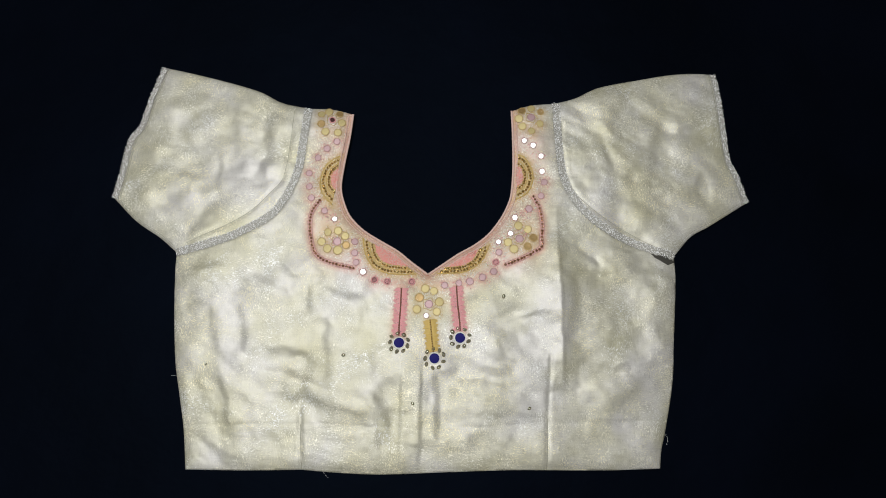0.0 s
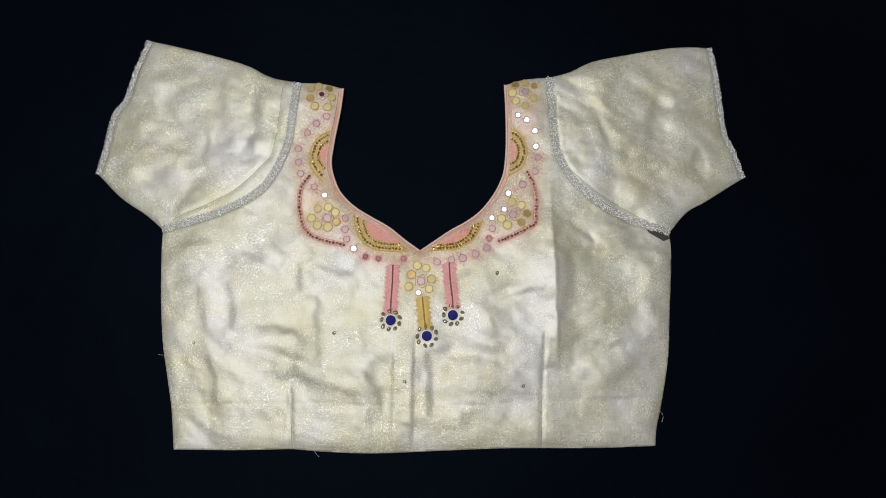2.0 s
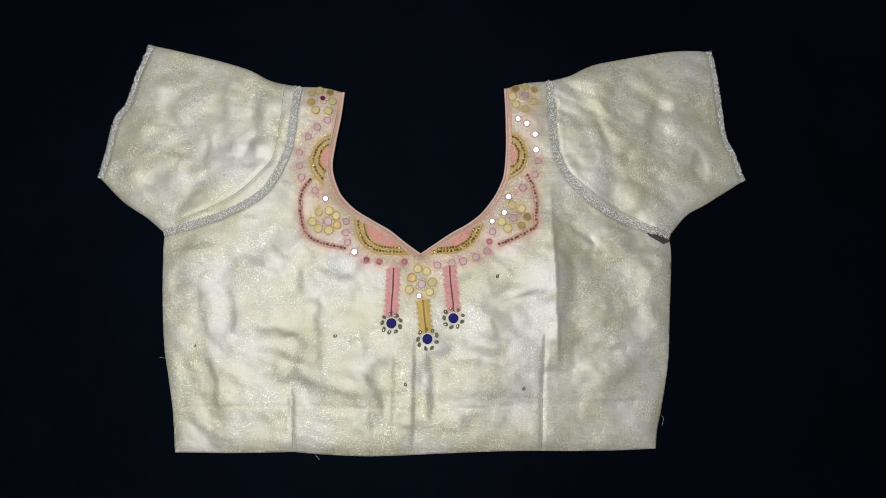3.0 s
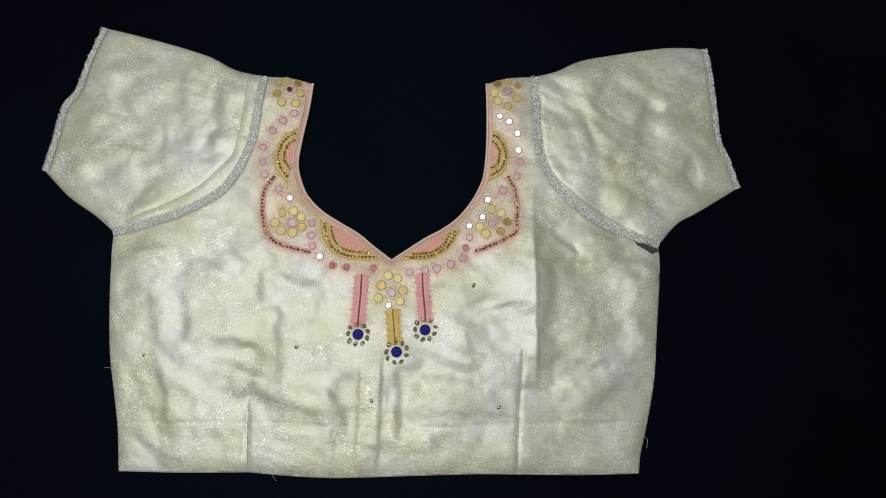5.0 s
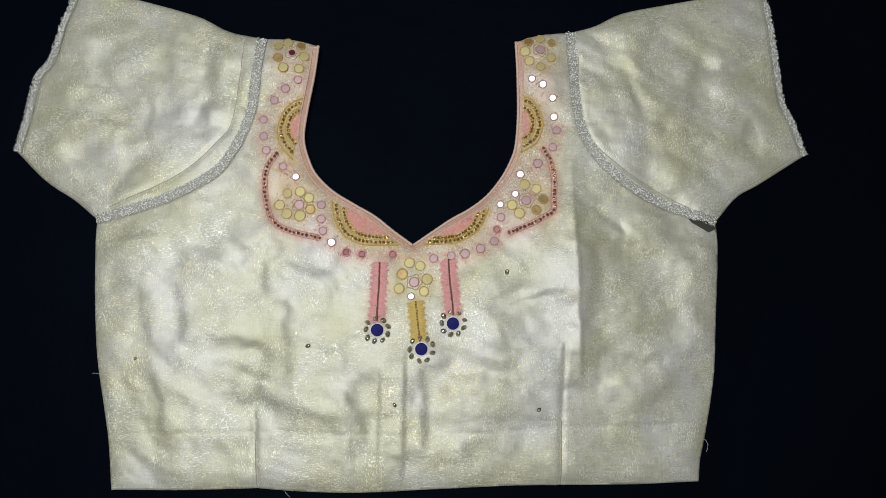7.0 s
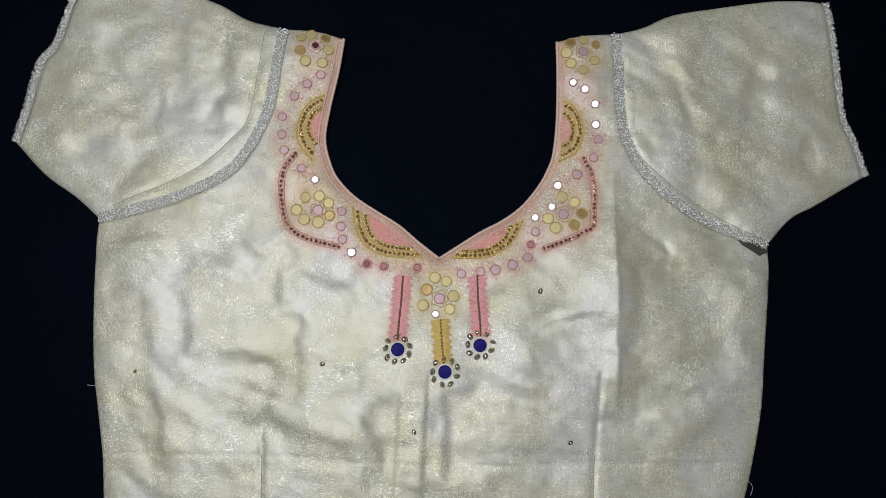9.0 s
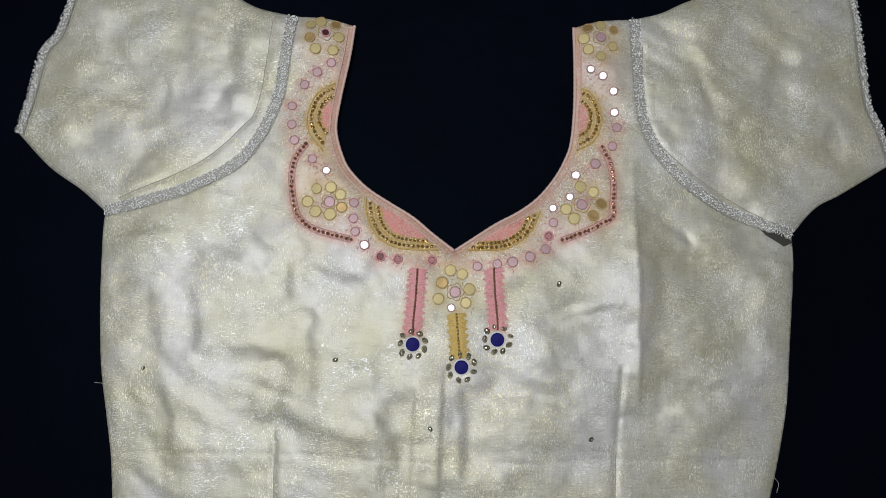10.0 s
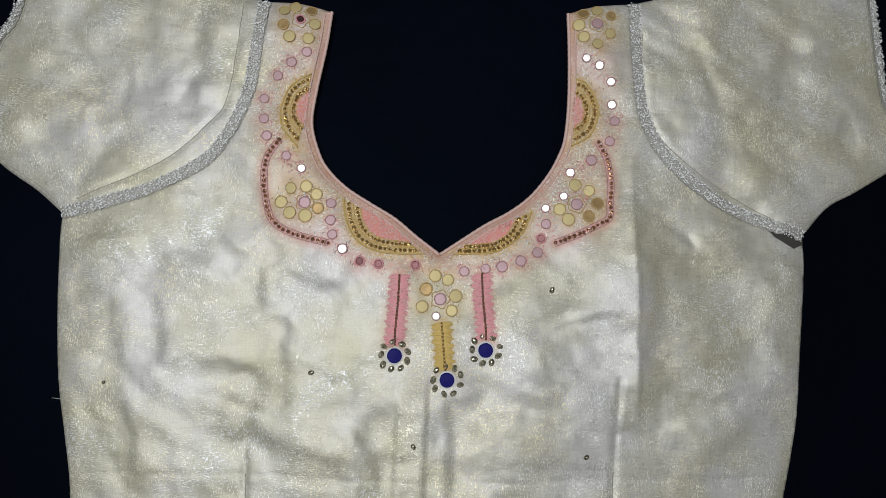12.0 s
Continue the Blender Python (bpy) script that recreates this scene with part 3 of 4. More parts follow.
bodice = panel("bodice", loop(NECK_L, NECK_R, SHOULDER_R, ARMHOLE_R, SIDE_R, HEM_R, HEM_MID, HEM_L, SIDE_L, ARMHOLE_L, SHOULDER_L),
               blouse, "crumpled off-white tissue silk front with sewn seams", 1.4)
sleeve_l = panel("sleeve", loop(ARMHOLE_L, SLEEVE_TOP_L, CUFF_L, SLEEVE_LOW_L), blouse, "creased off-white tissue silk sleeve")
sleeve_r = panel("sleeve", loop(ARMHOLE_R, SLEEVE_LOW_R[::-1], CUFF_R[::-1], SLEEVE_TOP_R[::-1]), blouse, "creased off-white tissue silk sleeve")


def back_layer():
    """The under side of the blouse, which lies on the cloth and shows as a second edge."""
    pts, quads = sheet(SILHOUETTE, 5.0)
    wave = 0.35 * np.sin(pts[:, 0] / 17) * np.sin(pts[:, 1] / 23)
    part("back_panel", mesh("back_panel", np.column_stack([pts, 0.75 + 0.3 * wave]), quads, LINING), blouse, "plain off-white back of the blouse")


back_layer()


def drape(pts, lift):
    pts = np.atleast_2d(pts)
    return np.column_stack([pts, height(pts) + lift])


def tube(places, radius, material, name, sides=7, taper=False):
    """Mesh data of a cord along places in space."""
    places = np.asarray(places, float)
    way = np.gradient(places, axis=0)
    way /= np.linalg.norm(way, axis=1)[:, None] + 1e-9
    side = np.cross(way, [0, 0, 1.0])
    side /= np.linalg.norm(side, axis=1)[:, None] + 1e-9
    over = np.cross(side, way)
    turn = np.arange(sides) * math.tau / sides
    r = np.full(len(places), radius) if np.isscalar(radius) else np.asarray(radius)
    ring = places[:, None] + r[:, None, None] * (np.cos(turn)[None, :, None] * side[:, None] + np.sin(turn)[None, :, None] * over[:, None])
    n = len(places)
    faces = [(i * sides + k, i * sides + (k + 1) % sides, (i + 1) * sides + (k + 1) % sides, (i + 1) * sides + k) for i in range(n - 1) for k in range(sides)]
    faces += [tuple(range(sides)), tuple((n - 1) * sides + k for k in reversed(range(sides)))]
    return mesh(name, ring.reshape(-1, 3), faces, material)


def ribbon(line, width, lift, material, name, across=4, crown=0.5, wobble=0.0):
    """Mesh data of a flat band that follows the cloth."""
    pts, way = evenly(line, 1.5)
    left = np.stack([-way[:, 1], way[:, 0]], 1)
    rows = []
    for k in range(across + 1):
        s = k / across - 0.5
        edge = wobble * np.sin(np.arange(len(pts)) * 2.1) * (abs(s) * 2)
        q = pts + left * (s * width + np.sign(s) * edge)[:, None] if wobble else pts + left * s * width
        rows.append(np.column_stack([q, np.zeros(len(q))]))
    base = height(pts)
    for k, row in enumerate(rows):
        s = k / across - 0.5
        row[:, 2] = np.maximum(base, height(row[:, :2])) + lift + crown * (1 - (2 * s) ** 2)
    n = len(pts)
    verts = np.vstack(rows)
    faces = [(k * n + i, k * n + i + 1, (k + 1) * n + i + 1, (k + 1) * n + i) for k in range(across) for i in range(n - 1)]
    return mesh(name, verts, [f[::-1] for f in faces], material)


def sparkle(line, width, per_mm, size, lift, material, name):
    """Mesh data of many small bright facets along a line, for zari loops and bead glints."""
    count = int(np.linalg.norm(np.diff(line, axis=0), axis=1).sum() * per_mm)
    pts, way = evenly(line, 0.5)
    pick = rng.integers(0, len(pts), count)
    left = np.stack([-way[:, 1], way[:, 0]], 1)
    off = rng.uniform(-0.5, 0.5, count) * width
    q = pts[pick] + left[pick] * off[:, None] + way[pick] * rng.uniform(-0.4, 0.4, count)[:, None]
    z = height(q) + lift + rng.uniform(0, 0.5, count)
    verts, faces = [], []
    for (x, y), h in zip(q, z):
        m = np.array(Euler((rng.normal(0, 0.3), rng.normal(0, 0.3), rng.uniform(0, math.tau))).to_matrix())
        s = size * rng.uniform(0.6, 1.2)
        shape = np.array([(-1, -0.55, 0), (1, -0.55, 0), (1, 0.55, 0), (-1, 0.55, 0), (0, 0, 0.3), (0, 0, -0.5)]) * s
        b = len(verts)
        verts += list(shape @ m.T + [x, y, h])
        faces += [(b, b + 1, b + 4), (b + 1, b + 2, b + 4), (b + 2, b + 3, b + 4), (b + 3, b, b + 4),
                  (b + 1, b, b + 5), (b + 2, b + 1, b + 5), (b + 3, b + 2, b + 5), (b, b + 3, b + 5)]
    return mesh(name, verts, faces, material, False)


def lace(line, width, parent, label, wobble=0.5):
    band = part("lace_trim", ribbon(line, width, 0.5, ZARI_BASE, "lace_trim", 4, 0.5, wobble), parent, label)
    bits = part("metal_thread", sparkle(line, width, 8.4 * width / 8, 0.46, 1.6, ZARI, "metal_thread"), band, "near-white loops that stand for the glints of silver zari")
    tagged(bits, kind="stuff")
    return band


lace(sideways(ARMHOLE_L, 0), 7.5, blouse, "glittering silver zari lace along the armhole seam")
lace(sideways(ARMHOLE_R, 0), 7.5, blouse, "glittering silver zari lace along the armhole seam")
lace(sideways(CUFF_L, 1.5), 6.0, blouse, "silver zari lace with scalloped edge along the cuff", 0.55)
lace(sideways(CUFF_R, -1.0), 5.5, blouse, "silver zari lace with scalloped edge along the cuff", 0.55)

for line, owner in ((SLEEVE_SEAM_L, sleeve_l), (SLEEVE_SEAM_R, sleeve_r)):
    part("seam_thread", tube(drape(evenly(line, 2)[0], 0.05), 0.28, SEAM_THREAD, "seam_thread", 5), owner, "olive grey seam line")
for line, shift in ((CUFF_L, 6.0), (CUFF_R, -5.0)):
    part("seam_thread", tube(drape(evenly(sideways(line, shift), 2)[0], 0.05), 0.22, SEAM_THREAD, "seam_thread", 5), sleeve_l if shift > 0 else sleeve_r, "olive grey seam line")
part("seam_thread", tube(drape(evenly(PRINCESS_L[-20:], 2)[0], 0.0), 0.35, SEAM_THREAD, "seam_thread", 5), bodice, "olive grey seam line")
part("seam_thread", tube(drape(evenly(PLEAT_R[-22:], 2)[0], 0.0), 0.35, SEAM_THREAD, "seam_thread", 5), bodice, "olive grey seam line")

# neck piping: a satin cord on the rim and a chain stitch beside it
for line in (NECK_L, NECK_R):
    pts = evenly(line, 1.2)[0]
    part("neck_piping", tube(drape(pts, 0.5), 1.05 + 0.12 * np.sin(np.arange(len(pts)) * 1.9), PIPING, "neck_piping", 8), blouse, "pale pink satin piping round the neckline")
    pts = evenly(sideways(line, -4.0), 0.9)[0][3:-4]
    part("chain_stitch", tube(drape(pts, 0.25), 0.5 + 0.16 * np.sin(np.arange(len(pts)) * 1.57), PIPING, "chain_stitch", 6), blouse, "pale pink chain stitch beside the piping")

# ---- pieces of the embroidery, each on shared mesh data ----
def bead_data(name, material, radius):
    bm = bmesh.new()
    bmesh.ops.create_icosphere(bm, subdivisions=1, radius=radius * MM)
    for v in bm.verts:
        v.co.z *= 0.75
    data = bpy.data.meshes.new(name)
    bm.to_mesh(data)
    bm.free()
    data.materials.append(material)
    return data


def disc_data(name, material, radius, tall, sides=18, dish=0.0):
    """A thin round sequin with a rounded rim."""
    turn = np.arange(sides) * math.tau / sides
    rings = [(1.0, 0.0), (1.0, tall * 0.6), (0.88, tall)]
    verts = [(r * radius * math.cos(a), r * radius * math.sin(a), z) for r, z in rings for a in turn] + [(0, 0, tall + dish)]
    faces = [(j * sides + k, j * sides + (k + 1) % sides, (j + 1) * sides + (k + 1) % sides, (j + 1) * sides + k) for j in range(2) for k in range(sides)]
    faces += [(2 * sides + k, 2 * sides + (k + 1) % sides, 3 * sides) for k in range(sides)]
    return mesh(name, verts, faces, material, False)


def ring_data(name, material, radius, thick, sides=24, ragged=1.0):
    """A ring of thread stitches round a sequin."""
    verts, faces = [], []
    for i in range(sides):
        a = i * math.tau / sides
        r = radius + ragged * (0.5, -0.25, 0.2, -0.45, 0.65, -0.1)[i % 6]
        for k in range(5):
            b = k * math.tau / 5
            verts.append(((r + thick * math.cos(b)) * math.cos(a), (r + thick * math.cos(b)) * math.sin(a), 0.3 + thick * math.sin(b)))
    for i in range(sides):
        j = (i + 1) % sides
        faces += [(i * 5 + k, j * 5 + k, j * 5 + (k + 1) % 5, i * 5 + (k + 1) % 5) for k in range(5)]
    return mesh(name, verts, faces, material)


BEAD = {"gold": bead_data("gold_bead", GOLD_BEAD, 1.25), "copper": bead_data("copper_bead", COPPER_BEAD, 1.3)}
DISC = {"gold": disc_data("gold_sequin", GOLD_SEQUIN, 3.6, 0.3, dish=0.05), "pink": disc_data("pink_sequin", PINK_SEQUIN, 3.3, 0.3, dish=0.05),
        "bronze": disc_data("bronze_sequin", BRONZE_SEQUIN, 3.4, 0.3, dish=-0.1),
        "dark": disc_data("dark_sequin", DARK_SEQUIN, 2.2, 0.5), "mirror": disc_data("mirror_sequin", MIRROR, 2.85, 0.5, dish=0.1)}
RING = {"gold": ring_data("ochre_ring", OCHRE_THREAD, 3.75, 0.24, 24, 0.3), "pink": ring_data("mauve_ring", MAUVE_THREAD, 3.4, 0.3, 24, 0.35),
        "dark": ring_data("pink_ring", PINK_THREAD, 2.7, 0.5, 24, 0.5), "bronze": ring_data("ochre_ring", OCHRE_THREAD, 3.5, 0.34, 24, 0.3), "mirror": ring_data("pink_ring", MAUVE_THREAD, 3.0, 0.34, 24, 0.55)}


CUP = disc_data("crystal_bead", SILVER_BEAD, 1.0, 0.6, 10, 0.5)
CUP_RIM = ring_data("cup_rim", OLIVE_METAL, 1.2, 0.5, 14, 0.12)
for piece in (CUP, CUP_RIM):
    for corner in piece.vertices:
        corner.co.x *= 1.35


def trim(name, data, piece, parent):
    """What edges a piece: its own part where the piece is sewn straight on the blouse, else a part beside it."""
    if parent is blouse:
        return part(name, data, piece)
    ob = part(name, data, parent)
    ob.matrix_basis = piece.matrix_basis
    return ob


def crystal(p, parent, label, size=1.0, spin=None):
    """A small crystal in a dark metal cup."""
    tilt = Vector(normal(p)[0]) + Vector((rng.normal(0, 0.16), rng.normal(0, 0.16), 0))
    ob = settle(part("crystal_bead", CUP, parent, label), p, 0.3, tilt, size * rng.uniform(0.9, 1.1), spin)
    trim("cup_rim", CUP_RIM, ob, parent)


def settle(ob, p, lift, tilt=None, size=1.0, spin=None):
    """Lay a piece on the cloth: along its normal, or along the given one."""
    n = Vector(normal(p)[0]) if tilt is None else Vector(tilt).normalized()
    turn = n.to_track_quat("Z", "Y").to_matrix().to_4x4() @ Matrix.Rotation(rng.uniform(0, math.tau) if spin is None else spin, 4, "Z")
    z = float(height(p)[0]) + lift
    ob.matrix_basis = Matrix.Translation((p[0] * MM, p[1] * MM, z * MM)) @ turn @ Matrix.Diagonal((size, size, size, 1))
    return ob


def beads(line, gap, kind, parent, lift=0.7, size=1.0):
    for p in evenly(line, gap)[0]:
        p = p + rng.normal(0, 0.15, 2)
        settle(part("bead", BEAD[kind], parent), p, lift, size=size * rng.uniform(0.85, 1.15))



def lamp_to_camera(p):
    """The lie of a mirror sequin that throws the lamp's light to the camera."""
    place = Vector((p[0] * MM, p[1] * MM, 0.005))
    # 0.43 m over the origin stands for the camera's usual place
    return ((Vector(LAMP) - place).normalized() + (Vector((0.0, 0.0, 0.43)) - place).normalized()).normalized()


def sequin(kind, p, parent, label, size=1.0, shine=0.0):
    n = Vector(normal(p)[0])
    # shine: how far the disc is turned to glint at the camera
    tilt = n.lerp(lamp_to_camera(p), shine) + Vector((rng.normal(0, 0.04), rng.normal(0, 0.04), 0)) * (1 - shine)
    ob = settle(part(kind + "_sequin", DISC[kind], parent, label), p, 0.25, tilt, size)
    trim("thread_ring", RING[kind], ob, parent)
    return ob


for middle, heart, petals in FLOWERS:
    stitches = np.array([(middle[0] + r * math.cos(a), middle[1] + r * math.sin(a)) for a in np.linspace(0, math.tau, 40) for r in (5.2 + 0.6 * math.cos(5 * a),)])
    flower = part("flower_motif", tube(drape(stitches, 0.1), 0.35, OCHRE_THREAD, "flower_motif", 5), blouse, "flower of gold sequins sewn with ochre thread")
    for p in petals:
        kind = "bronze" if rng.random() < 0.3 else "gold"
        sequin(kind, p, flower, "dull " + kind + " round sequin", rng.uniform(0.86, 1.08), 0.0)
    sequin(heart, middle, flower, "mauve pink round sequin", 1.0)

for p in PINK_DOTS:
    sequin("pink", p, blouse, "mauve pink round sequin ringed with thread", rng.uniform(0.78, 0.96))
for p in DARK_DOTS:
    sequin("dark", p, blouse, "dark maroon sequin ringed with pink thread")
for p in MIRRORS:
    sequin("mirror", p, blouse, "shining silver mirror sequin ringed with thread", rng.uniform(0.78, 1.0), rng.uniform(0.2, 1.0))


CORAL_SPOTS = []


def half_moon(place, line):
    """A half round of coral stitches, edged with two rows of gold beads between cords."""
    arc = evenly(curve(line, 1.0), 1.2)[0]
    n = len(arc)
    fill, row_a, row_b, cords = (0.40, 0.53, 0.84, (0.41, 0.67, 1.0)) if place == "upper" else (0.58, 0.69, 0.89, (0.59, 0.79, 1.0))
    neck = sideways(NECK_L if line[2][0] < 0 else NECK_R, -4.2)
    ends = [int(np.argmin(np.hypot(*(neck - p).T))) for p in (arc[0], arc[-1])]
    run = neck[min(ends):max(ends) + 1][::1 if ends[0] < ends[1] else -1]
    s = np.linspace(0, 1, n)
    foot = np.stack([np.interp(s, np.linspace(0, 1, len(run)), run[:, k]) for k in (0, 1)], 1)
    hub = foot[n // 2]
    # the inner lines shrink towards the middle of the straight side and stay off the piping
    def inner(k):
        line = hub + (arc - hub) * k
        return line + (foot - line) * 0.16 * (1 - k)

    def web(rows, lift, ripple):
        pts = np.vstack([inner(k) for k in rows])
        z = height(pts) + lift + ripple * np.sin(np.arange(len(pts)) * 1.7)
        faces = [(k * n + i, k * n + i + 1, (k + 1) * n + i + 1, (k + 1) * n + i) for k in range(len(rows) - 1) for i in range(n - 1)]
        p, q, r = (np.append(pts[f], 0) for f in faces[n // 2][:3])
        if np.cross(q - p, r - q)[2] < 0:
            faces = [f[::-1] for f in faces]
        return pts, np.column_stack([pts, z]), faces

    pts, verts, faces = web(np.linspace(0.02, fill, 9), 0.4, 0.18)
    CORAL_SPOTS.extend(tuple(p) for p in pts[::2])
    moon = part("half_moon_motif", mesh("half_moon_motif", verts, faces, CORAL_THREAD), blouse, "half moon filled with coral pink thread, edged with gold beads")
    pts, verts, faces = web(np.linspace(fill + 0.01, 0.99, 7), 0.25, 0.1)
    part("zari_band", mesh("zari_band", verts, faces, ZARI_GROUND), moon, "dull gold thread ground")
    for k, r in zip(cords, (0.35, 0.35, 0.5)):
        part("zari_cord", tube(drape(inner(k), 0.35), r + 0.12 * np.sin(np.arange(n) * 1.6), YELLOW_THREAD, "zari_cord", 6), moon, "twisted gold thread")
    for k, gap in ((row_a, 2.7), (row_b, 3.0)):
        beads(inner(k)[2:-2], gap, "gold", moon, 0.9, rng.uniform(1.0, 1.15))
        tagged(part("gold_glitter", sparkle(inner(k), 2.6, 1.3, 0.5, 1.3, GOLD_GLINT, "gold_glitter"), moon, "bright gold facets added for the glints of the beads"), kind="stuff")


for place, line in MOONS:
    half_moon(place, line)

for line in CHAINS:
    path = curve(line, 1.5)
    chain = part("bead_chain", ribbon(path, 3.0, 0.1, ROSE_THREAD, "bead_chain", 3, 0.15, 0.25), blouse, "mauve thread band sewn with copper beads")
    beads(path, 3.1, "copper", chain, 0.9, 1.05)
    tagged(part("copper_glitter", sparkle(path, 2.4, 1.2, 0.5, 1.3, COPPER_GLINT, "copper_glitter"), chain, "bright copper facets added for the glints of the chain"), kind="stuff")
    for off in (-2.0, 2.0):
        part("edge_thread", tube(drape(evenly(sideways(path, off), 1.2)[0], 0.15), 0.22, MAUVE_THREAD, "edge_thread", 5), chain, "pink edging thread")


def stitch_mesh(line, half, material, name):
    """Fine satin stitches laid side by side, out from both sides of a stem."""
    pts, way = evenly(curve(line, 1.0), 0.4)
    verts, faces = [], []
    for step, (p, w) in enumerate(zip(pts, way)):
        left = np.array([-w[1], w[0]])
        for side in (-1, 1):
            lobe = 0.86 + 0.14 * math.sin(step * 0.5 * math.tau / 5.6 + side)
            reach = half * lobe * rng.uniform(0.85, 1.06)
            drop, wide = rng.normal(0.4, 0.5), rng.uniform(0.28, 0.5)
            base, lift = len(verts), rng.uniform(0.05, 0.5)
            mids = np.array([p + left * side * reach * s + w * drop * s * s for s in (0, 0.33, 0.67, 1)])
            for mid, h, crown in zip(mids, height(mids), (0.3, 0.5, 0.4, 0.0)):
                for off in (-1, 0, 1):
                    q = mid + w * wide * off
                    verts.append((q[0], q[1], h + 0.1 + (lift + crown) * (1 - 0.6 * off * off)))
            for i in range(3):
                for j in range(2):
                    f = (base + i * 3 + j, base + i * 3 + j + 1, base + i * 3 + j + 4, base + i * 3 + j + 3)
                    faces.append(f if side > 0 else f[::-1])
    return mesh(name, verts, faces, material)


for colour, line, stone in TASSELS:
    thread = YELLOW_THREAD if colour == "yellow" else PINK_THREAD
    tassel = part("tassel_motif", stitch_mesh(line, 6.8, thread, "tassel_motif"), blouse, colour + " stitched tassel with a beaded stem")
    stem = curve(line, 1.0)
    part("stem", tube(drape(evenly(stem, 1.2)[0], 0.9), 0.6, BROWN_THREAD if colour == "pink" else OCHRE_THREAD, "stem", 6), tassel, "dark twisted stem thread")
    beads(stem, 2.2, "copper" if colour == "pink" else "gold", tassel, 1.4, 0.6)
    setting = part("setting", disc_data("setting", WHITE_THREAD, 5.4, 0.35, 24), tassel, "pale stitched setting of the stone")
    settle(setting, stone, 0.15)
    gem = part("blue_stone", disc_data("blue_stone", BLUE_STONE, 4.4, 1.3, 24, 0.25), tassel, "deep blue flat round stone")
    settle(gem, stone, 0.5)
    for k in range(9):
        a = 0.35 + k * math.tau / 9 + rng.normal(0, 0.05)
        crystal(np.array(stone) + rng.uniform(7.9, 8.8) * np.array([math.cos(a), math.sin(a)]), tassel, "small crystal bead in a dark metal cup", 0.95, a + rng.normal(0, 0.3))

for p, size in zip(LONE_BEADS, (0.8, 0.9, 0.85, 0.7, 0.5)):
    crystal(p, blouse, "single small crystal bead in a metal cup", size)

# loose ends of thread at the seams
for places in ([(-216.0, -54.1, 1.5), (-219, -53.8, 1.8), (-222.0, -53.7, 1.2)], [(211.0, -94.0, 1.5), (214.0, -96.5, 2), (215.4, -99.5, 2), (214.5, -104.7, 1.2)],
               [(-84.0, -132.0, 1.5), (-82.0, -134.5, 1.5), (-80.0, -136.5, 1)]):
    part("loose_thread", tube(curve(places, 0.6), 0.11, WHITE_THREAD, "loose_thread", 5), blouse, "fine off-white loose thread end")

# near-black patch that stands for the shaded gap under one armhole
fold = np.array([(198.0, 68.5), (212.0, 60.5), (222.5, 54.5), (229.2, 57.5), (229.4, 64.0), (216.0, 68.0)])
fold_z = height(fold) + np.array([0.1, 0.15, 0.2, 0.25, 0.25, 0.2])
under = mesh("underarm_fold", np.vstack([np.column_stack([fold, fold_z]), [(220.0, 61.5, float(fold_z.max()) + 0.2)]]), [(i, (i + 1) % 6, 6) for i in range(6)], SHADE_CLOTH)
part("underarm_fold", under, sleeve_r, "near-black patch standing for the shaded gap under the arm")
# a dark thread stands in for the edge of the sleeve's under layer
for line, owner in ((SLEEVE_LOW_L, sleeve_l), (SLEEVE_LOW_R, sleeve_r)):
    run = sideways(line, 3.0 if owner is sleeve_l else -3.0)[3:-3]
    part("seam_thread", tube(drape(evenly(run, 2)[0], -0.05), 0.22, SEAM_THREAD, "seam_thread", 5), owner, "olive grey seam line")


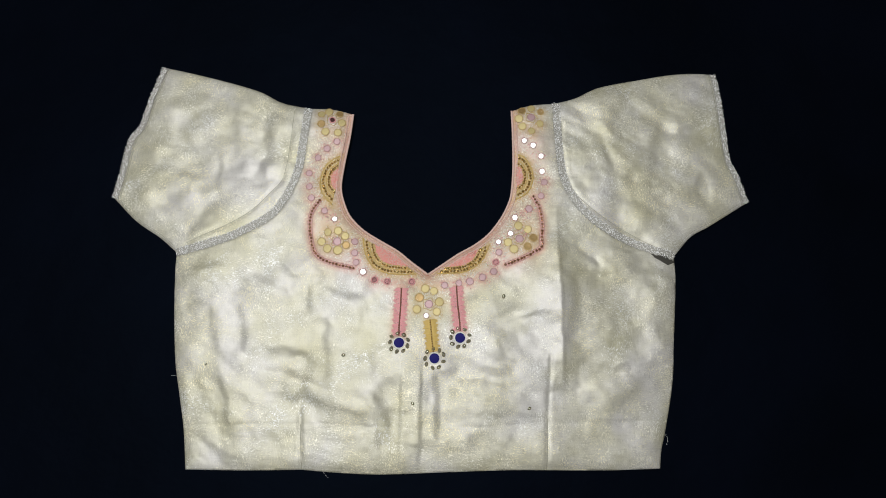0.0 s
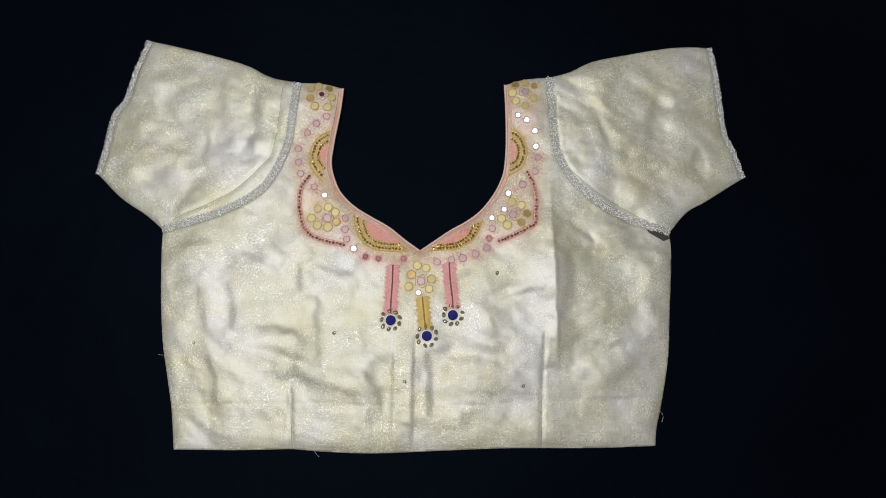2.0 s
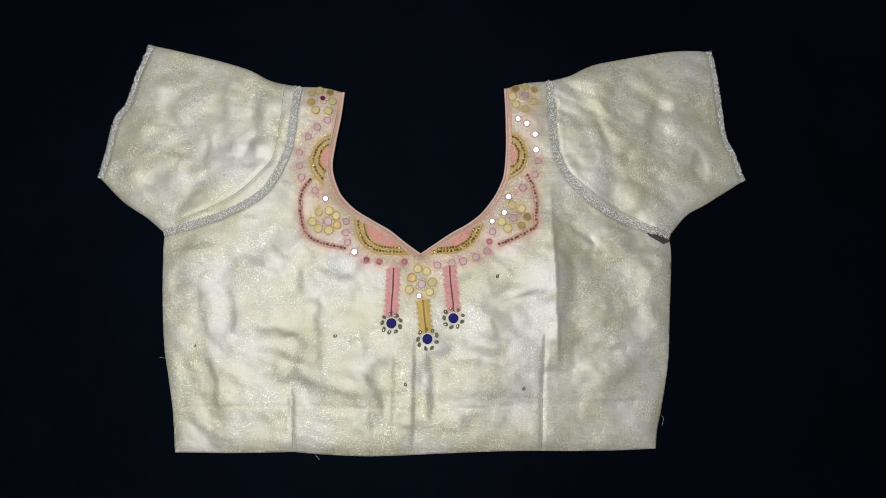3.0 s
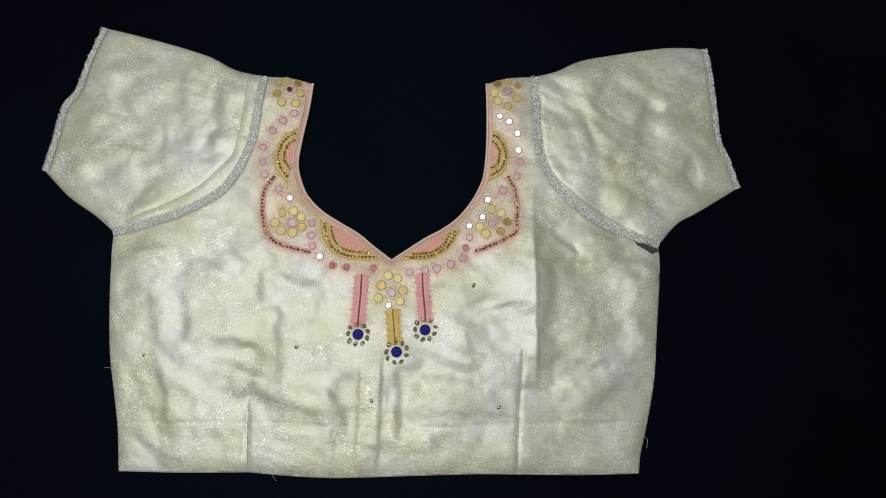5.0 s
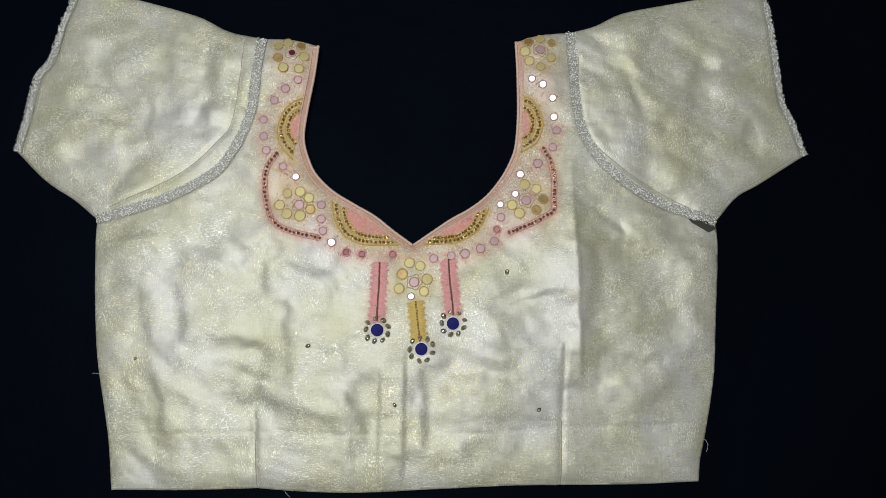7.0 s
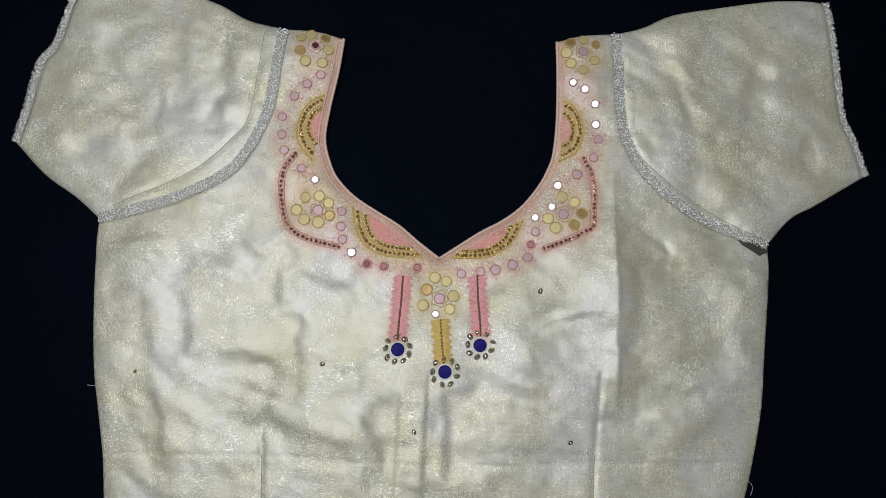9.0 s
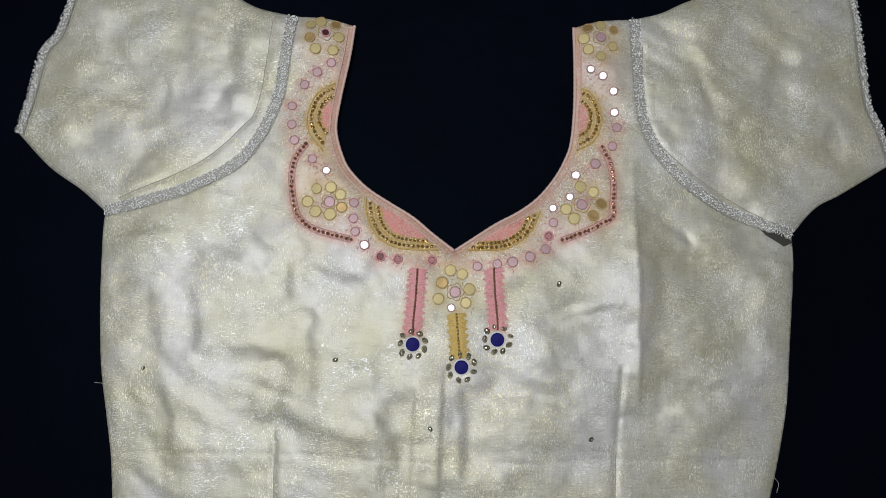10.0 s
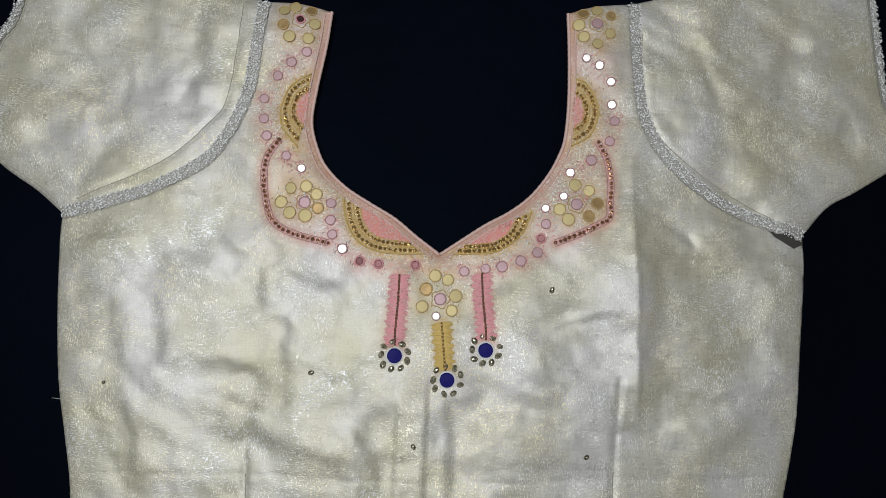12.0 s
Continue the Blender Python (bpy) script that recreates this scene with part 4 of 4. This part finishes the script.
def loose_stitches(spots, count, spread, material, name, label, lift=0.0, off=4.0):
    """Short threads that lie every way round the motifs."""
    spots = np.asarray(spots, float)
    q = spots[rng.integers(0, len(spots), count)] + rng.normal(0, spread, (count, 2))
    q = q[inside(q, SILHOUETTE) & (distance(q, coarse(RIM)) > off)]
    turn = rng.uniform(0, math.tau, len(q))
    half = rng.uniform(0.4, 1.1, len(q))
    way = np.stack([np.cos(turn), np.sin(turn)], 1)
    verts, faces = [], []
    for p, w, h in zip(q, way, half):
        side = np.array([-w[1], w[0]]) * 0.22
        base = len(verts)
        ends = np.array([p - w * h, p, p + w * h])
        top = height(ends) + np.array((0.05, 0.4, 0.05)) + lift
        for e, z in zip(ends, top):
            verts += [(*(e - side), z), (*e, z + 0.2), (*(e + side), z)]
        for r in (0, 3):
            faces += [(base + r + c, base + r + c + 3, base + r + c + 4, base + r + c + 1) for c in (0, 1)]
    tagged(part(name, mesh(name, verts, [f[::-1] for f in faces], material), bodice, label), kind="stuff")


pink_spots = PINK_DOTS + DARK_DOTS + MIRRORS[:-1] + [(-84, 70), (-92, 92), (88, 80), (90, 98)]
gold_spots = [p for _, _, petals in FLOWERS for p in petals] + [tuple(p) for _, line in MOONS for p in curve(line, 5)]
loose_stitches(pink_spots, 520, 3.0, PINK_THREAD, "pink_stitches", "scattered fine pink stitches")
loose_stitches(pink_spots, 260, 2.6, MAUVE_THREAD, "mauve_stitches", "scattered fine mauve stitches")
loose_stitches(gold_spots, 560, 3.4, OCHRE_THREAD, "ochre_stitches", "scattered fine ochre stitches")
loose_stitches(gold_spots + pink_spots, 900, 5.0, WHITE_THREAD, "white_stitches", "scattered fine off-white stitches")
tassel_spots = [tuple(p) for colour, line, _ in TASSELS if colour == "pink" for p in curve(line, 3)]
loose_stitches(CORAL_SPOTS, 700, 0.8, CORAL_THREAD, "coral_stitches", "dense coral pink stitches", 0.35, 3.0)
loose_stitches(CORAL_SPOTS, 420, 0.8, PIPING, "pale_stitches", "pale pink stitches over the coral", 0.4, 3.0)
loose_stitches(tassel_spots, 140, 2.8, PIPING, "pale_stitches", "pale pink stitches over the tassels", 0.5)
loose_stitches(tassel_spots, 60, 2.8, MAUVE_THREAD, "mauve_stitches", "mauve stitches over the tassels", 0.5)
